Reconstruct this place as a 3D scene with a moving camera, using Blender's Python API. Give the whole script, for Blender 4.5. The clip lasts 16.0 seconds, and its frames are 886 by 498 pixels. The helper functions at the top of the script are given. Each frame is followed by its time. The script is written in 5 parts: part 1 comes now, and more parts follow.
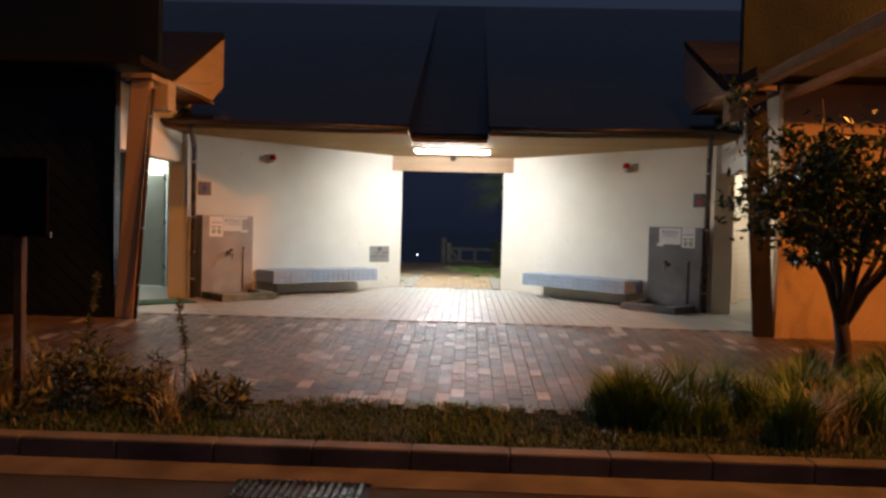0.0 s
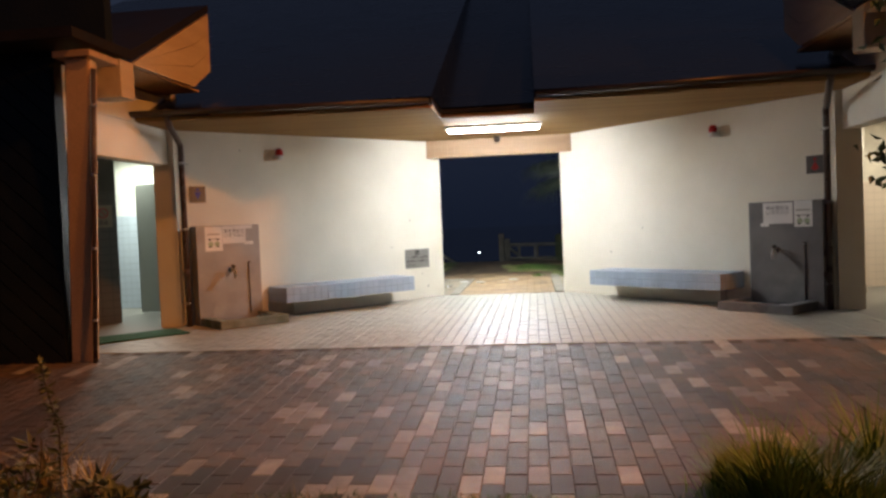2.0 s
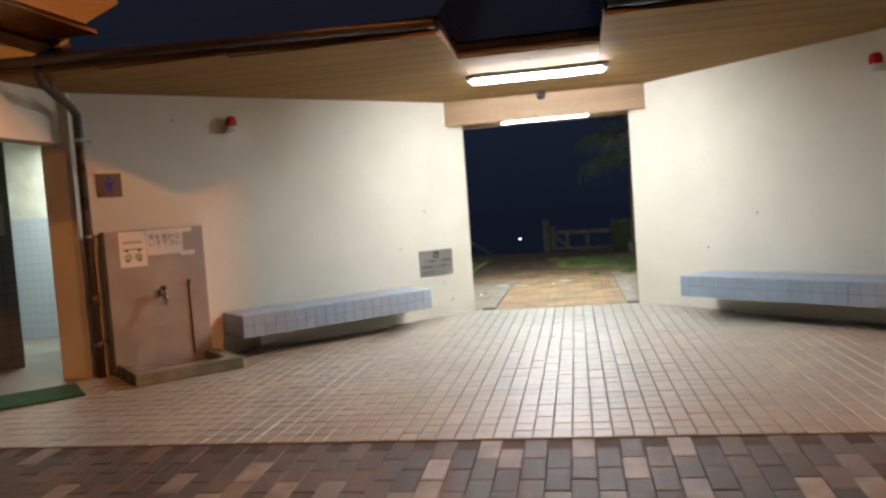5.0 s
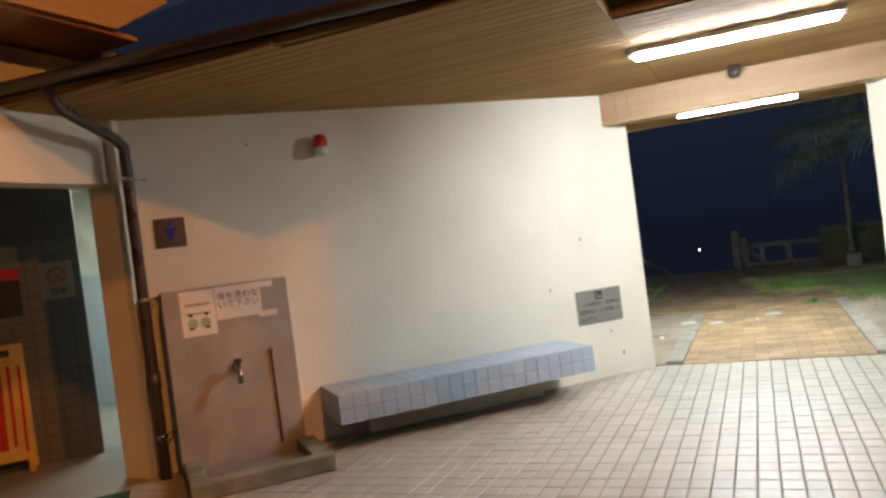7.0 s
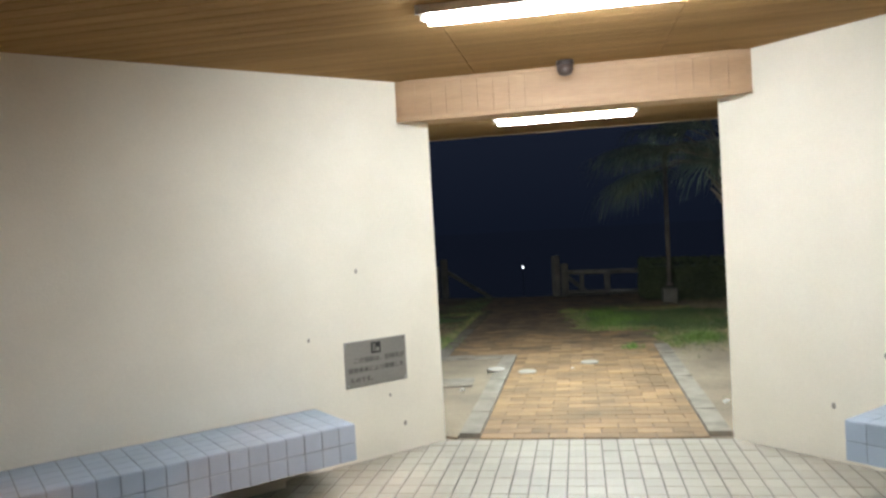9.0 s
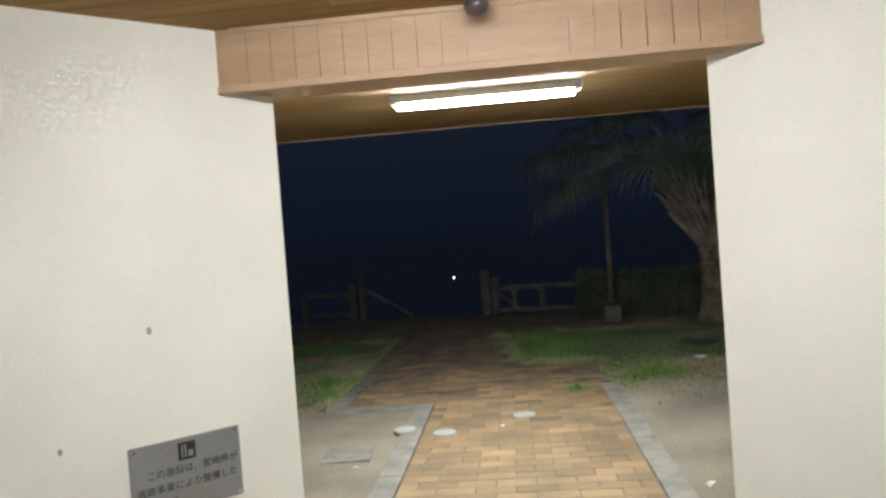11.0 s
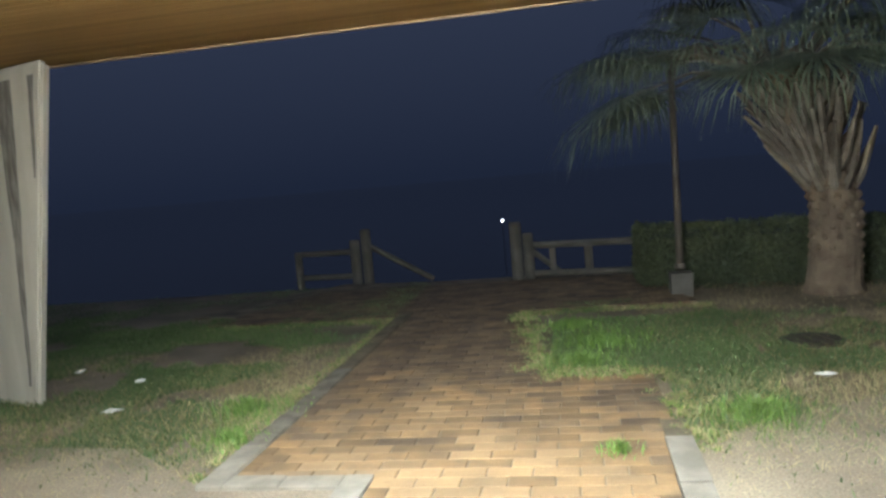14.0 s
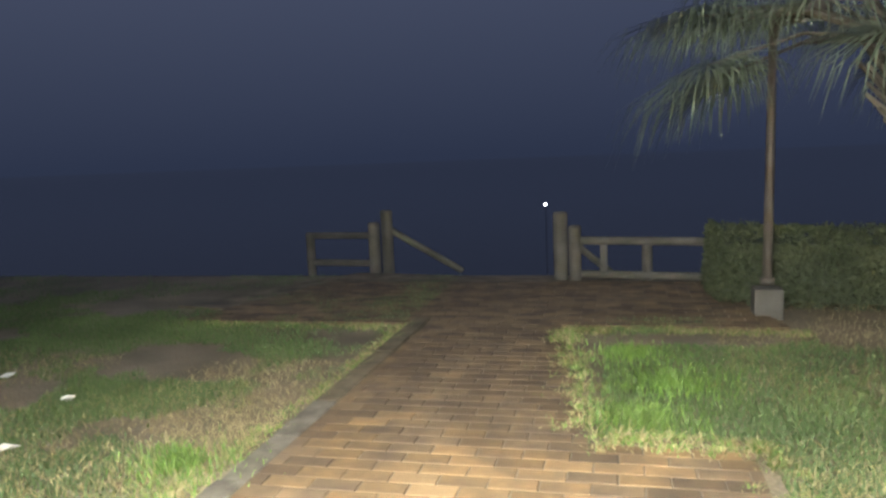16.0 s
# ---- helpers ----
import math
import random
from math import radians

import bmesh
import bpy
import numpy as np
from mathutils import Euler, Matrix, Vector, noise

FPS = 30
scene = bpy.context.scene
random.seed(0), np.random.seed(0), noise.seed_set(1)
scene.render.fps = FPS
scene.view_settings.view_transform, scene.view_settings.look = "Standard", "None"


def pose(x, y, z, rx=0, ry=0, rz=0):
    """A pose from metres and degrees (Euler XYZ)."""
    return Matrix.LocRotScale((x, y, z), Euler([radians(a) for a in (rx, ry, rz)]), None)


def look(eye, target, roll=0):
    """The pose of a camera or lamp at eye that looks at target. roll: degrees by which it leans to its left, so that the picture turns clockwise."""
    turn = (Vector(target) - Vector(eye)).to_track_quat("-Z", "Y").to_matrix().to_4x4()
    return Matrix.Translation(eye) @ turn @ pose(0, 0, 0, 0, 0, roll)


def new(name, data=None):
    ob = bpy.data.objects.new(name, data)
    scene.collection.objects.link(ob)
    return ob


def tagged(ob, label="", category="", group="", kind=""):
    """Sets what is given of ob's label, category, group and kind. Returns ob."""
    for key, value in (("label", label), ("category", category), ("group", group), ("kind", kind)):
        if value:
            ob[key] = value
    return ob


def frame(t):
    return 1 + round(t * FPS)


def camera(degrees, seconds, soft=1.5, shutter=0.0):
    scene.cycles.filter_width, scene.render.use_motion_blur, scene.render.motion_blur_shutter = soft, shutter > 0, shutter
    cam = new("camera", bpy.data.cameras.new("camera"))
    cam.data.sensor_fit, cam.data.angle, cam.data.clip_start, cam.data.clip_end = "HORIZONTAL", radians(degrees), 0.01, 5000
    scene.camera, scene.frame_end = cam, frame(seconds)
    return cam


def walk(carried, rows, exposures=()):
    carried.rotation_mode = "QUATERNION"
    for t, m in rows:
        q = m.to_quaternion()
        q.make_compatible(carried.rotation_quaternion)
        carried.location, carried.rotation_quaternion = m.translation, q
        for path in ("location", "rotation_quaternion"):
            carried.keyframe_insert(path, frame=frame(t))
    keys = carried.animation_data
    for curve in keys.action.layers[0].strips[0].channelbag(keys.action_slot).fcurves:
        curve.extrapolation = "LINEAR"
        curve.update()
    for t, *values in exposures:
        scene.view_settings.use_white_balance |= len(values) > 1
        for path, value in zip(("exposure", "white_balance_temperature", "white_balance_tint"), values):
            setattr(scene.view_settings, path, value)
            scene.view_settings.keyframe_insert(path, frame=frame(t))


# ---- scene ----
cam = camera(61.0, 16.0, soft=2.7)
PATH = [
    (0, (0.308, 0.745, 1.148), (0.242, 2.743, 1.086), 1.5),
    (0.5, (0.371, 1.24, 1.165), (0.221, 3.234, 1.144), 0.2),
    (1, (0.391, 1.748, 1.18), (-0.006, 3.709, 1.186), -1.0),
    (1.5, (0.432, 2.307, 1.159), (0.125, 4.283, 1.162), -1.6),
    (2, (0.511, 2.899, 1.119), (0.267, 4.883, 1.052), -2.4),
    (2.5, (0.525, 3.46, 1.11), (0.349, 5.45, 1.016), -3.9),
    (3, (0.54, 4.006, 1.101), (0.281, 5.988, 1.047), -4.3),
    (3.2, (0.532, 4.185, 1.095), (0.282, 6.168, 1.04), -2.9),
    (5.3, (0.261, 6.263, 1.229), (-0.147, 8.219, 1.128), -5.0),
    (5.5, (0.247, 6.472, 1.255), (-0.266, 8.404, 1.196), -5.2),
    (6, (0.176, 6.843, 1.268), (-0.319, 8.78, 1.256), -3.8),
    (6.5, (0.054, 7.327, 1.262), (-0.507, 9.247, 1.279), -6.7),
    (7, (0.042, 7.813, 1.308), (-0.734, 9.656, 1.291), -7.3),
    (7.5, (-0.023, 8.253, 1.333), (-0.898, 10.051, 1.313), -6.0),
    (8, (0.003, 8.718, 1.344), (-0.736, 10.576, 1.299), -3.4),
    (8.5, (0.009, 9.149, 1.354), (-0.574, 11.061, 1.295), -2.7),
    (9, (0.029, 9.582, 1.417), (-0.328, 11.55, 1.366), -3.3),
    (9.5, (0.052, 10.028, 1.441), (-0.226, 12.008, 1.387), -3.6),
    (10, (0.024, 10.448, 1.455), (-0.202, 12.434, 1.411), -3.9),
    (10.2, (0.024, 10.611, 1.457), (-0.156, 12.603, 1.427), -4.2),
    (12.3, (0.167, 12.443, 1.531), (-0.037, 14.431, 1.461), -4.2),
    (12.5, (0.169, 12.608, 1.525), (-0.049, 14.595, 1.460), -3.9),
    (13, (0.260, 13.184, 1.560), (-0.007, 15.163, 1.443), -3.7),
    (13.5, (0.346, 13.731, 1.506), (0.025, 15.698, 1.346), -3.9),
    (14, (0.416, 14.186, 1.501), (0.059, 16.144, 1.308), -5.0),
    (14.5, (0.456, 14.59, 1.499), (0.053, 16.54, 1.307), -5.0),
    (15, (0.436, 14.963, 1.498), (0.036, 16.912, 1.291), -4.6),
    (15.5, (0.409, 15.374, 1.486), (-0.001, 17.316, 1.245), -2.6),
    (16, (0.257, 15.774, 1.487), (-0.208, 17.704, 1.24), -2.3),
]
walk(cam, [(t, look(eye, target, roll)) for t, eye, target, roll in PATH],
     exposures=[(0.0, 0.8, 6500, 10), (3.0, 0.68, 6500, 10), (5.5, 0.5, 6500, 9), (7.5, 0.6, 6500, 8), (8.5, 0.45, 6500, 8), (9.5, 0.25, 6400, 9), (10.0, 0.12, 6300, 9), (12.5, 0.3, 6400, 10), (13.0, 1.0, 6200, 8), (13.5, 1.4, 6300, 8), (14.5, 1.8, 6500, 9), (16.0, 2.5, 7100, 11)])

# ---- light ----
world = bpy.data.worlds.new("night_sky")
scene.world = world
world.use_nodes = True
tree = world.node_tree
sky = tree.nodes["Background"]
# night sky: dark blue, a little paler towards the zenith
up = tree.nodes.new("ShaderNodeTexCoord")
split = tree.nodes.new("ShaderNodeSeparateXYZ")
tree.links.new(up.outputs["Generated"], split.inputs[0])
fade = tree.nodes.new("ShaderNodeValToRGB")
fade.color_ramp.elements[0].position, fade.color_ramp.elements[1].position = 0.0, 0.42
fade.color_ramp.elements[0].color, fade.color_ramp.elements[1].color = (0.085, 0.125, 0.26, 1), (0.27, 0.35, 0.62, 1)
tree.links.new(split.outputs["Z"], fade.inputs[0])
tree.links.new(fade.outputs[0], sky.inputs["Color"])
sky.inputs["Strength"].default_value = 0.05


def lamp(name, kind, place, target, power, colour, size=0.1, angle=None):
    data = bpy.data.lights.new(name, kind)
    data.energy, data.color = power, colour
    if kind == "AREA":
        data.size = size
    else:
        data.shadow_soft_size = size
    if angle:
        data.spot_size, data.spot_blend = radians(angle), 0.7
    ob = new(name, data)
    ob.matrix_world = look(place, target)
    return ob


# two sodium street lamps on the road side, one overhead, one further along the verge
lamp("sodium_street_light", "SPOT", (4.3, 5.7, 10.0), (0.0, 8.4, 0.0), 1150, (1.0, 0.33, 0.05), 0.2, 82)
lamp("sodium_street_light", "SPOT", (12.0, 5.5, 6.7), (-2.2, 9.3, 0.9), 1900, (1.0, 0.33, 0.05), 0.22, 62)
# lamps inside the two washrooms
lamp("washroom_light_west", "AREA", (-5.3, 13.3, 2.3), (-5.3, 13.3, 0), 36, (0.93, 1.0, 0.9), 0.8)
lamp("washroom_light_east", "AREA", (5.3, 12.6, 2.3), (5.3, 12.6, 0), 26, (1.0, 0.93, 0.76), 0.8)
TUBE = 182.0  # glow of the two fluorescent tubes

# ---- materials ----


def material(name, colour, rough=0.6, second=None, scale=3.0, fine=60.0, bump=0.15, metal=0.0, vary=0.0, grain=0.12, stretch=(1, 1, 1), own=False, spec=0.5):
    """Base colour mottled at two scales, with fine relief. second: the colour of the stains. vary: change of value from piece to piece. own: the object's own axes."""
    m = bpy.data.materials.new(name)
    m.use_nodes = True
    n, l = m.node_tree.nodes, m.node_tree.links
    b = n["Principled BSDF"]
    second = second or tuple(c * 0.72 for c in colour)
    if own:
        where = n.new("ShaderNodeTexCoord").outputs["Object"]
    else:
        where = n.new("ShaderNodeNewGeometry").outputs["Position"]
    turn = n.new("ShaderNodeMapping")
    turn.inputs["Scale"].default_value = stretch
    l.new(where, turn.inputs["Vector"])
    big, small = n.new("ShaderNodeTexNoise"), n.new("ShaderNodeTexNoise")
    for node, s, d in ((big, scale, 5.0), (small, fine, 3.0)):
        node.inputs["Scale"].default_value, node.inputs["Detail"].default_value = s, d
        l.new(turn.outputs[0], node.inputs["Vector"])
    ramp = n.new("ShaderNodeValToRGB")
    ramp.color_ramp.elements[0].position, ramp.color_ramp.elements[1].position = 0.35, 0.68
    ramp.color_ramp.elements[0].color, ramp.color_ramp.elements[1].color = (*second, 1), (*colour, 1)
    l.new(big.outputs["Fac"], ramp.inputs[0])
    value = n.new("ShaderNodeMapRange")
    value.inputs["To Min"].default_value, value.inputs["To Max"].default_value = 1 - grain * 2, 1 + grain
    l.new(small.outputs["Fac"], value.inputs["Value"])
    hsv = n.new("ShaderNodeHueSaturation")
    l.new(ramp.outputs[0], hsv.inputs["Color"])
    l.new(value.outputs[0], hsv.inputs["Value"])
    colour_out = hsv.outputs[0]
    if vary:
        info = n.new("ShaderNodeObjectInfo")
        isle = n.new("ShaderNodeNewGeometry")
        add = n.new("ShaderNodeMath")
        add.operation = "ADD"
        l.new(info.outputs["Random"], add.inputs[0])
        l.new(isle.outputs["Random Per Island"], add.inputs[1])
        frac = n.new("ShaderNodeMath")
        frac.operation = "FRACT"
        l.new(add.outputs[0], frac.inputs[0])
        step = n.new("ShaderNodeMapRange")
        step.inputs["To Min"].default_value, step.inputs["To Max"].default_value = 1 - vary, 1 + vary
        l.new(frac.outputs[0], step.inputs["Value"])
        again = n.new("ShaderNodeHueSaturation")
        l.new(colour_out, again.inputs["Color"])
        l.new(step.outputs[0], again.inputs["Value"])
        colour_out = again.outputs[0]
    l.new(colour_out, b.inputs["Base Color"])
    b.inputs["Metallic"].default_value = metal
    b.inputs["Specular IOR Level"].default_value = spec
    gloss = n.new("ShaderNodeMapRange")
    gloss.inputs["To Min"].default_value, gloss.inputs["To Max"].default_value = max(0.03, rough - 0.12), min(1, rough + 0.12)
    l.new(big.outputs["Fac"], gloss.inputs["Value"])
    l.new(gloss.outputs[0], b.inputs["Roughness"])
    if bump:
        rise = n.new("ShaderNodeBump")
        rise.inputs["Strength"].default_value, rise.inputs["Distance"].default_value = bump, 0.01
        l.new(small.outputs["Fac"], rise.inputs["Height"])
        l.new(rise.outputs[0], b.inputs["Normal"])
    return m


def two_tone(name, low, high, height, joint=0.45):
    """Glazed tile below a height, paint above it, with a square grid of joints on the tile."""
    m = material(name, high, 0.7, bump=0.05)
    n, l = m.node_tree.nodes, m.node_tree.links
    b = n["Principled BSDF"]
    paint = b.inputs["Base Color"].links[0].from_socket
    geo = n.new("ShaderNodeNewGeometry")
    axes = n.new("ShaderNodeSeparateXYZ")
    l.new(geo.outputs["Position"], axes.inputs[0])
    lines = []
    for axis in ("X", "Y", "Z"):
        wrap = n.new("ShaderNodeMath")
        wrap.operation = "PINGPONG"
        wrap.inputs[1].default_value = 0.05
        l.new(axes.outputs[axis], wrap.inputs[0])
        near = n.new("ShaderNodeMath")
        near.operation = "LESS_THAN"
        near.inputs[1].default_value = 0.003 if axis == "Z" else 0.0022
        l.new(wrap.outputs[0], near.inputs[0])
        lines.append(near)
    both = n.new("ShaderNodeMath")
    both.operation = "MAXIMUM"
    l.new(lines[0].outputs[0], both.inputs[0])
    l.new(lines[2].outputs[0], both.inputs[1])
    tile = n.new("ShaderNodeMix")
    tile.data_type = "RGBA"
    tile.inputs[6].default_value, tile.inputs[7].default_value = (*low, 1), (*[c * joint for c in low], 1)
    l.new(both.outputs[0], tile.inputs[0])
    above = n.new("ShaderNodeMath")
    above.operation = "GREATER_THAN"
    above.inputs[1].default_value = height
    l.new(axes.outputs["Z"], above.inputs[0])
    mix = n.new("ShaderNodeMix")
    mix.data_type = "RGBA"
    l.new(above.outputs[0], mix.inputs[0])
    l.new(tile.outputs[2], mix.inputs[6])
    l.new(paint, mix.inputs[7])
    l.new(mix.outputs[2], b.inputs["Base Color"])
    return m


def emitter(name, colour, strength):
    m = bpy.data.materials.new(name)
    m.use_nodes = True
    b = m.node_tree.nodes["Principled BSDF"]
    b.inputs["Base Color"].default_value = (0.8, 0.8, 0.8, 1)
    b.inputs["Emission Color"].default_value = (*colour, 1)
    b.inputs["Emission Strength"].default_value = strength
    return m


PLASTER = material("cream_plaster", (0.82, 0.78, 0.67), 0.85, (0.765, 0.725, 0.615), 2.0, 90, 0.14, grain=0.04)
WORN = material("stained_plaster", (0.74, 0.70, 0.60), 0.85, (0.58, 0.54, 0.45), 1.5, 60, 0.3, grain=0.06, stretch=(3, 3, 0.5))
BOARD = material("varnished_ceiling_board", (0.36, 0.225, 0.095), 0.85, (0.28, 0.17, 0.07), 2.0, 40, 0.1, vary=0.10, spec=0.12, stretch=(0.3, 6, 6))
TIMBER = material("pine_beam", (0.50, 0.34, 0.20), 0.6, (0.42, 0.27, 0.15), 2.0, 30, 0.15, stretch=(0.4, 5, 5))
BARGE = material("pale_barge_board", (0.62, 0.50, 0.36), 0.6, (0.54, 0.42, 0.29), 2.0, 30, 0.12, stretch=(5, 0.5, 5))
ROOF = material("dark_roofing", (0.022, 0.02, 0.022), 0.6, None, 3, 50, 0.3, spec=0.2)
SLATE = material("dark_glazed_roofing", (0.008, 0.011, 0.02), 0.24, (0.006, 0.008, 0.014), 2, 30, 0.05, spec=0.5, stretch=(1, 6, 1))
GUTTER = material("brown_gutter", (0.05, 0.038, 0.034), 0.35, None, 6, 60, 0.05)
PIPE = material("brown_downpipe", (0.085, 0.06, 0.05), 0.3, (0.06, 0.042, 0.036), 5, 60, 0.05)
STEEL = material("steel", (0.62, 0.62, 0.62), 0.28, None, 8, 90, 0.05, metal=1.0)
TERRAZZO = material("grey_terrazzo", (0.40, 0.385, 0.37), 0.45, (0.30, 0.29, 0.28), 3, 220, 0.05, grain=0.22)
WETSTONE = material("dark_terrazzo", (0.22, 0.22, 0.22), 0.3, (0.15, 0.15, 0.155), 3, 220, 0.05, grain=0.22)
DAMP = material("limescale_on_terrazzo", (0.42, 0.405, 0.39), 0.5, (0.33, 0.32, 0.305), 4, 220, 0.05, grain=0.22)
WETPATCH = material("wet_terrazzo", (0.30, 0.285, 0.27), 0.22, (0.23, 0.22, 0.21), 6, 220, 0.05, grain=0.2)
PRINT = material("faded_green_print", (0.42, 0.50, 0.33), 0.6, (0.34, 0.40, 0.26), 8, 60, 0)
CONCRETE = material("mossy_concrete", (0.34, 0.33, 0.27), 0.9, (0.16, 0.17, 0.11), 5, 90, 0.5)
KERB = material("kerb_concrete", (0.31, 0.28, 0.23), 0.9, (0.19, 0.17, 0.135), 5, 110, 0.4)
OLDKERB = material("road_kerb", (0.20, 0.17, 0.14), 0.9, (0.10, 0.085, 0.07), 3, 80, 0.5)
BENCHTILE = material("blue_bench_tile", (0.36, 0.44, 0.54), 0.42, (0.33, 0.405, 0.50), 4, 80, 0.02, vary=0.06, grain=0.03)
BENCHGROUT = material("grey_bench_grout", (0.20, 0.215, 0.235), 0.9, None, 6, 90, 0.2)
GROUT = material("dark_grout", (0.13, 0.115, 0.10), 0.9, None, 6, 90, 0.3)
FLOORTILE = material("pale_floor_tile", (0.395, 0.37, 0.305), 0.48, (0.325, 0.30, 0.245), 2.2, 120, 0.12, vary=0.07, grain=0.08)
WASHFLOOR = material("grey_washroom_floor", (0.26, 0.245, 0.215), 0.5, (0.20, 0.19, 0.165), 3, 160, 0.1, grain=0.15)
PAVER = material("red_brown_paver", (0.175, 0.115, 0.072), 0.48, (0.105, 0.074, 0.05), 6, 170, 0.9, vary=0.34, grain=0.3)
PAVERDARK = material("dark_grey_paver", (0.10, 0.085, 0.075), 0.6, (0.065, 0.06, 0.052), 3, 140, 0.45, vary=0.3, grain=0.18)
PAVERPALE = material("pale_paver", (0.43, 0.37, 0.29), 0.5, (0.27, 0.225, 0.175), 7, 170, 0.7, vary=0.25, grain=0.28)
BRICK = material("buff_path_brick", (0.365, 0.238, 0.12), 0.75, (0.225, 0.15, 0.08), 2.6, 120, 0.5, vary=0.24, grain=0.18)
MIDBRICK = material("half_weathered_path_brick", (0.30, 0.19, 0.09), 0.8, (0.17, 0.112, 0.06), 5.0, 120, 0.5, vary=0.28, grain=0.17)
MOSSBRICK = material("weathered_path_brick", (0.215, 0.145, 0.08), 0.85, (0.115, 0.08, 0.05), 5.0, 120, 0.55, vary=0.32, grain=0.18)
SAND = material("joint_sand", (0.13, 0.10, 0.065), 0.95, (0.07, 0.058, 0.04), 5, 200, 0.6)
PATHSAND = material("pale_path_joint", (0.24, 0.19, 0.13), 0.95, (0.10, 0.08, 0.055), 4, 200, 0.6)
EARTH = material("earth", (0.31, 0.25, 0.175), 0.95, (0.17, 0.135, 0.09), 1.3, 55, 1.0, grain=0.35)
GRAVEL = material("gravelly_dirt", (0.37, 0.305, 0.215), 0.95, (0.235, 0.19, 0.135), 1.6, 70, 1.0, grain=0.4)
SEA = material("night_sea", (0.01, 0.012, 0.016), 0.12, None, 2, 9, 0.25)
ASPHALT = material("asphalt", (0.055, 0.052, 0.05), 0.85, (0.035, 0.034, 0.033), 2, 260, 0.7, grain=0.3)
GRASS = material("grass_blade", (0.07, 0.13, 0.028), 0.6, (0.035, 0.075, 0.016), 1.6, 20, 0, vary=0.35)
TUFT = material("bright_grass_blade", (0.18, 0.31, 0.065), 0.55, (0.12, 0.19, 0.04), 1.6, 20, 0, vary=0.35)
LAWN = material("lawn_blade", (0.13, 0.19, 0.065), 0.6, (0.08, 0.125, 0.042), 1.3, 20, 0, vary=0.35)
DRY = material("dry_grass_blade", (0.50, 0.41, 0.22), 0.7, (0.33, 0.265, 0.13), 1.6, 20, 0, vary=0.3)
LEAF = material("shrub_leaf", (0.055, 0.10, 0.03), 0.3, (0.04, 0.075, 0.022), 2, 30, 0, vary=0.35)
HEDGELEAF = material("hedge_leaf", (0.085, 0.10, 0.045), 0.6, (0.05, 0.065, 0.03), 2, 30, 0, vary=0.4)
BARK = material("bark", (0.13, 0.085, 0.055), 0.9, (0.075, 0.05, 0.032), 6, 70, 0.8, stretch=(2, 2, 0.5))
PALMBARK = material("palm_bark", (0.25, 0.19, 0.13), 0.95, (0.14, 0.10, 0.07), 7, 60, 0.8)
BOOT = material("palm_leaf_base", (0.30, 0.26, 0.205), 0.9, (0.15, 0.12, 0.09), 5, 40, 0.4, vary=0.3)
FROND = material("palm_leaflet", (0.22, 0.26, 0.175), 0.5, (0.14, 0.175, 0.11), 2, 30, 0, vary=0.3)
FENCE = material("grey_log_concrete", (0.145, 0.132, 0.112), 0.9, (0.085, 0.08, 0.065), 4, 70, 0.4)
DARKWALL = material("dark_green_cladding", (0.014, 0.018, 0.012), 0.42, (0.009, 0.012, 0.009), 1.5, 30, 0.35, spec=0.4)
DARKPOST = material("dark_brown_post", (0.05, 0.035, 0.028), 0.6, (0.032, 0.024, 0.02), 3, 50, 0.3)
STAIN = material("grimy_plaster", (0.40, 0.37, 0.32), 0.9, (0.20, 0.18, 0.155), 9, 60, 0.2, stretch=(4, 4, 0.6))
# pale render with the orange of the sodium lamps mixed into its base colour
SODIUMWALL = material("sodium_tinted_render", (0.84, 0.58, 0.33), 0.85, (0.72, 0.46, 0.24), 1.5, 60, 0.3)
MARKER = material("pale_cap", (0.50, 0.48, 0.43), 0.7, (0.40, 0.38, 0.33), 6, 60, 0.1)
WORNKERB = material("weathered_kerb_concrete", (0.23, 0.205, 0.165), 0.9, (0.115, 0.10, 0.075), 7, 100, 0.5, grain=0.2)
PAPER = material("white_paper", (0.78, 0.77, 0.74), 0.6, (0.70, 0.69, 0.66), 6, 40, 0.02, grain=0.02)
# darker copy of the white paper, for notices in the shade of the washroom
SHADEDPAPER = material("shaded_notice_paper", (0.30, 0.26, 0.20), 0.5, (0.24, 0.20, 0.15), 6, 40, 0.02, grain=0.03)
LIME = material("limescale_on_dark_terrazzo", (0.27, 0.265, 0.26), 0.4, (0.20, 0.20, 0.20), 6, 180, 0.05, grain=0.25)
TURF = material("dark_verge_soil", (0.05, 0.05, 0.025), 0.95, (0.03, 0.028, 0.016), 3, 60, 0.9, grain=0.4)
DOORGREEN = material("grey_green_door", (0.42, 0.44, 0.40), 0.5, (0.38, 0.40, 0.36), 3, 60, 0.03, grain=0.03)
POLE = material("weathered_pole", (0.14, 0.12, 0.10), 0.6, (0.085, 0.065, 0.05), 7, 60, 0.2)
BLACKBOARD = material("matt_black_board", (0.012, 0.012, 0.012), 1.0, None, 6, 60, 0.05, spec=0.0)
WEED = material("weed_leaf", (0.17, 0.18, 0.075), 0.6, (0.10, 0.115, 0.045), 2, 30, 0, vary=0.35)
DIRTKERB = material("dirt_covered_kerb", (0.20, 0.155, 0.10), 0.95, (0.10, 0.085, 0.05), 5, 90, 0.7, grain=0.3)
INK = material("black_ink", (0.03, 0.03, 0.03), 0.6, None, 6, 40, 0)
REDPLASTIC = material("red_plastic", (0.55, 0.015, 0.012), 0.2, (0.45, 0.012, 0.01), 6, 40, 0)
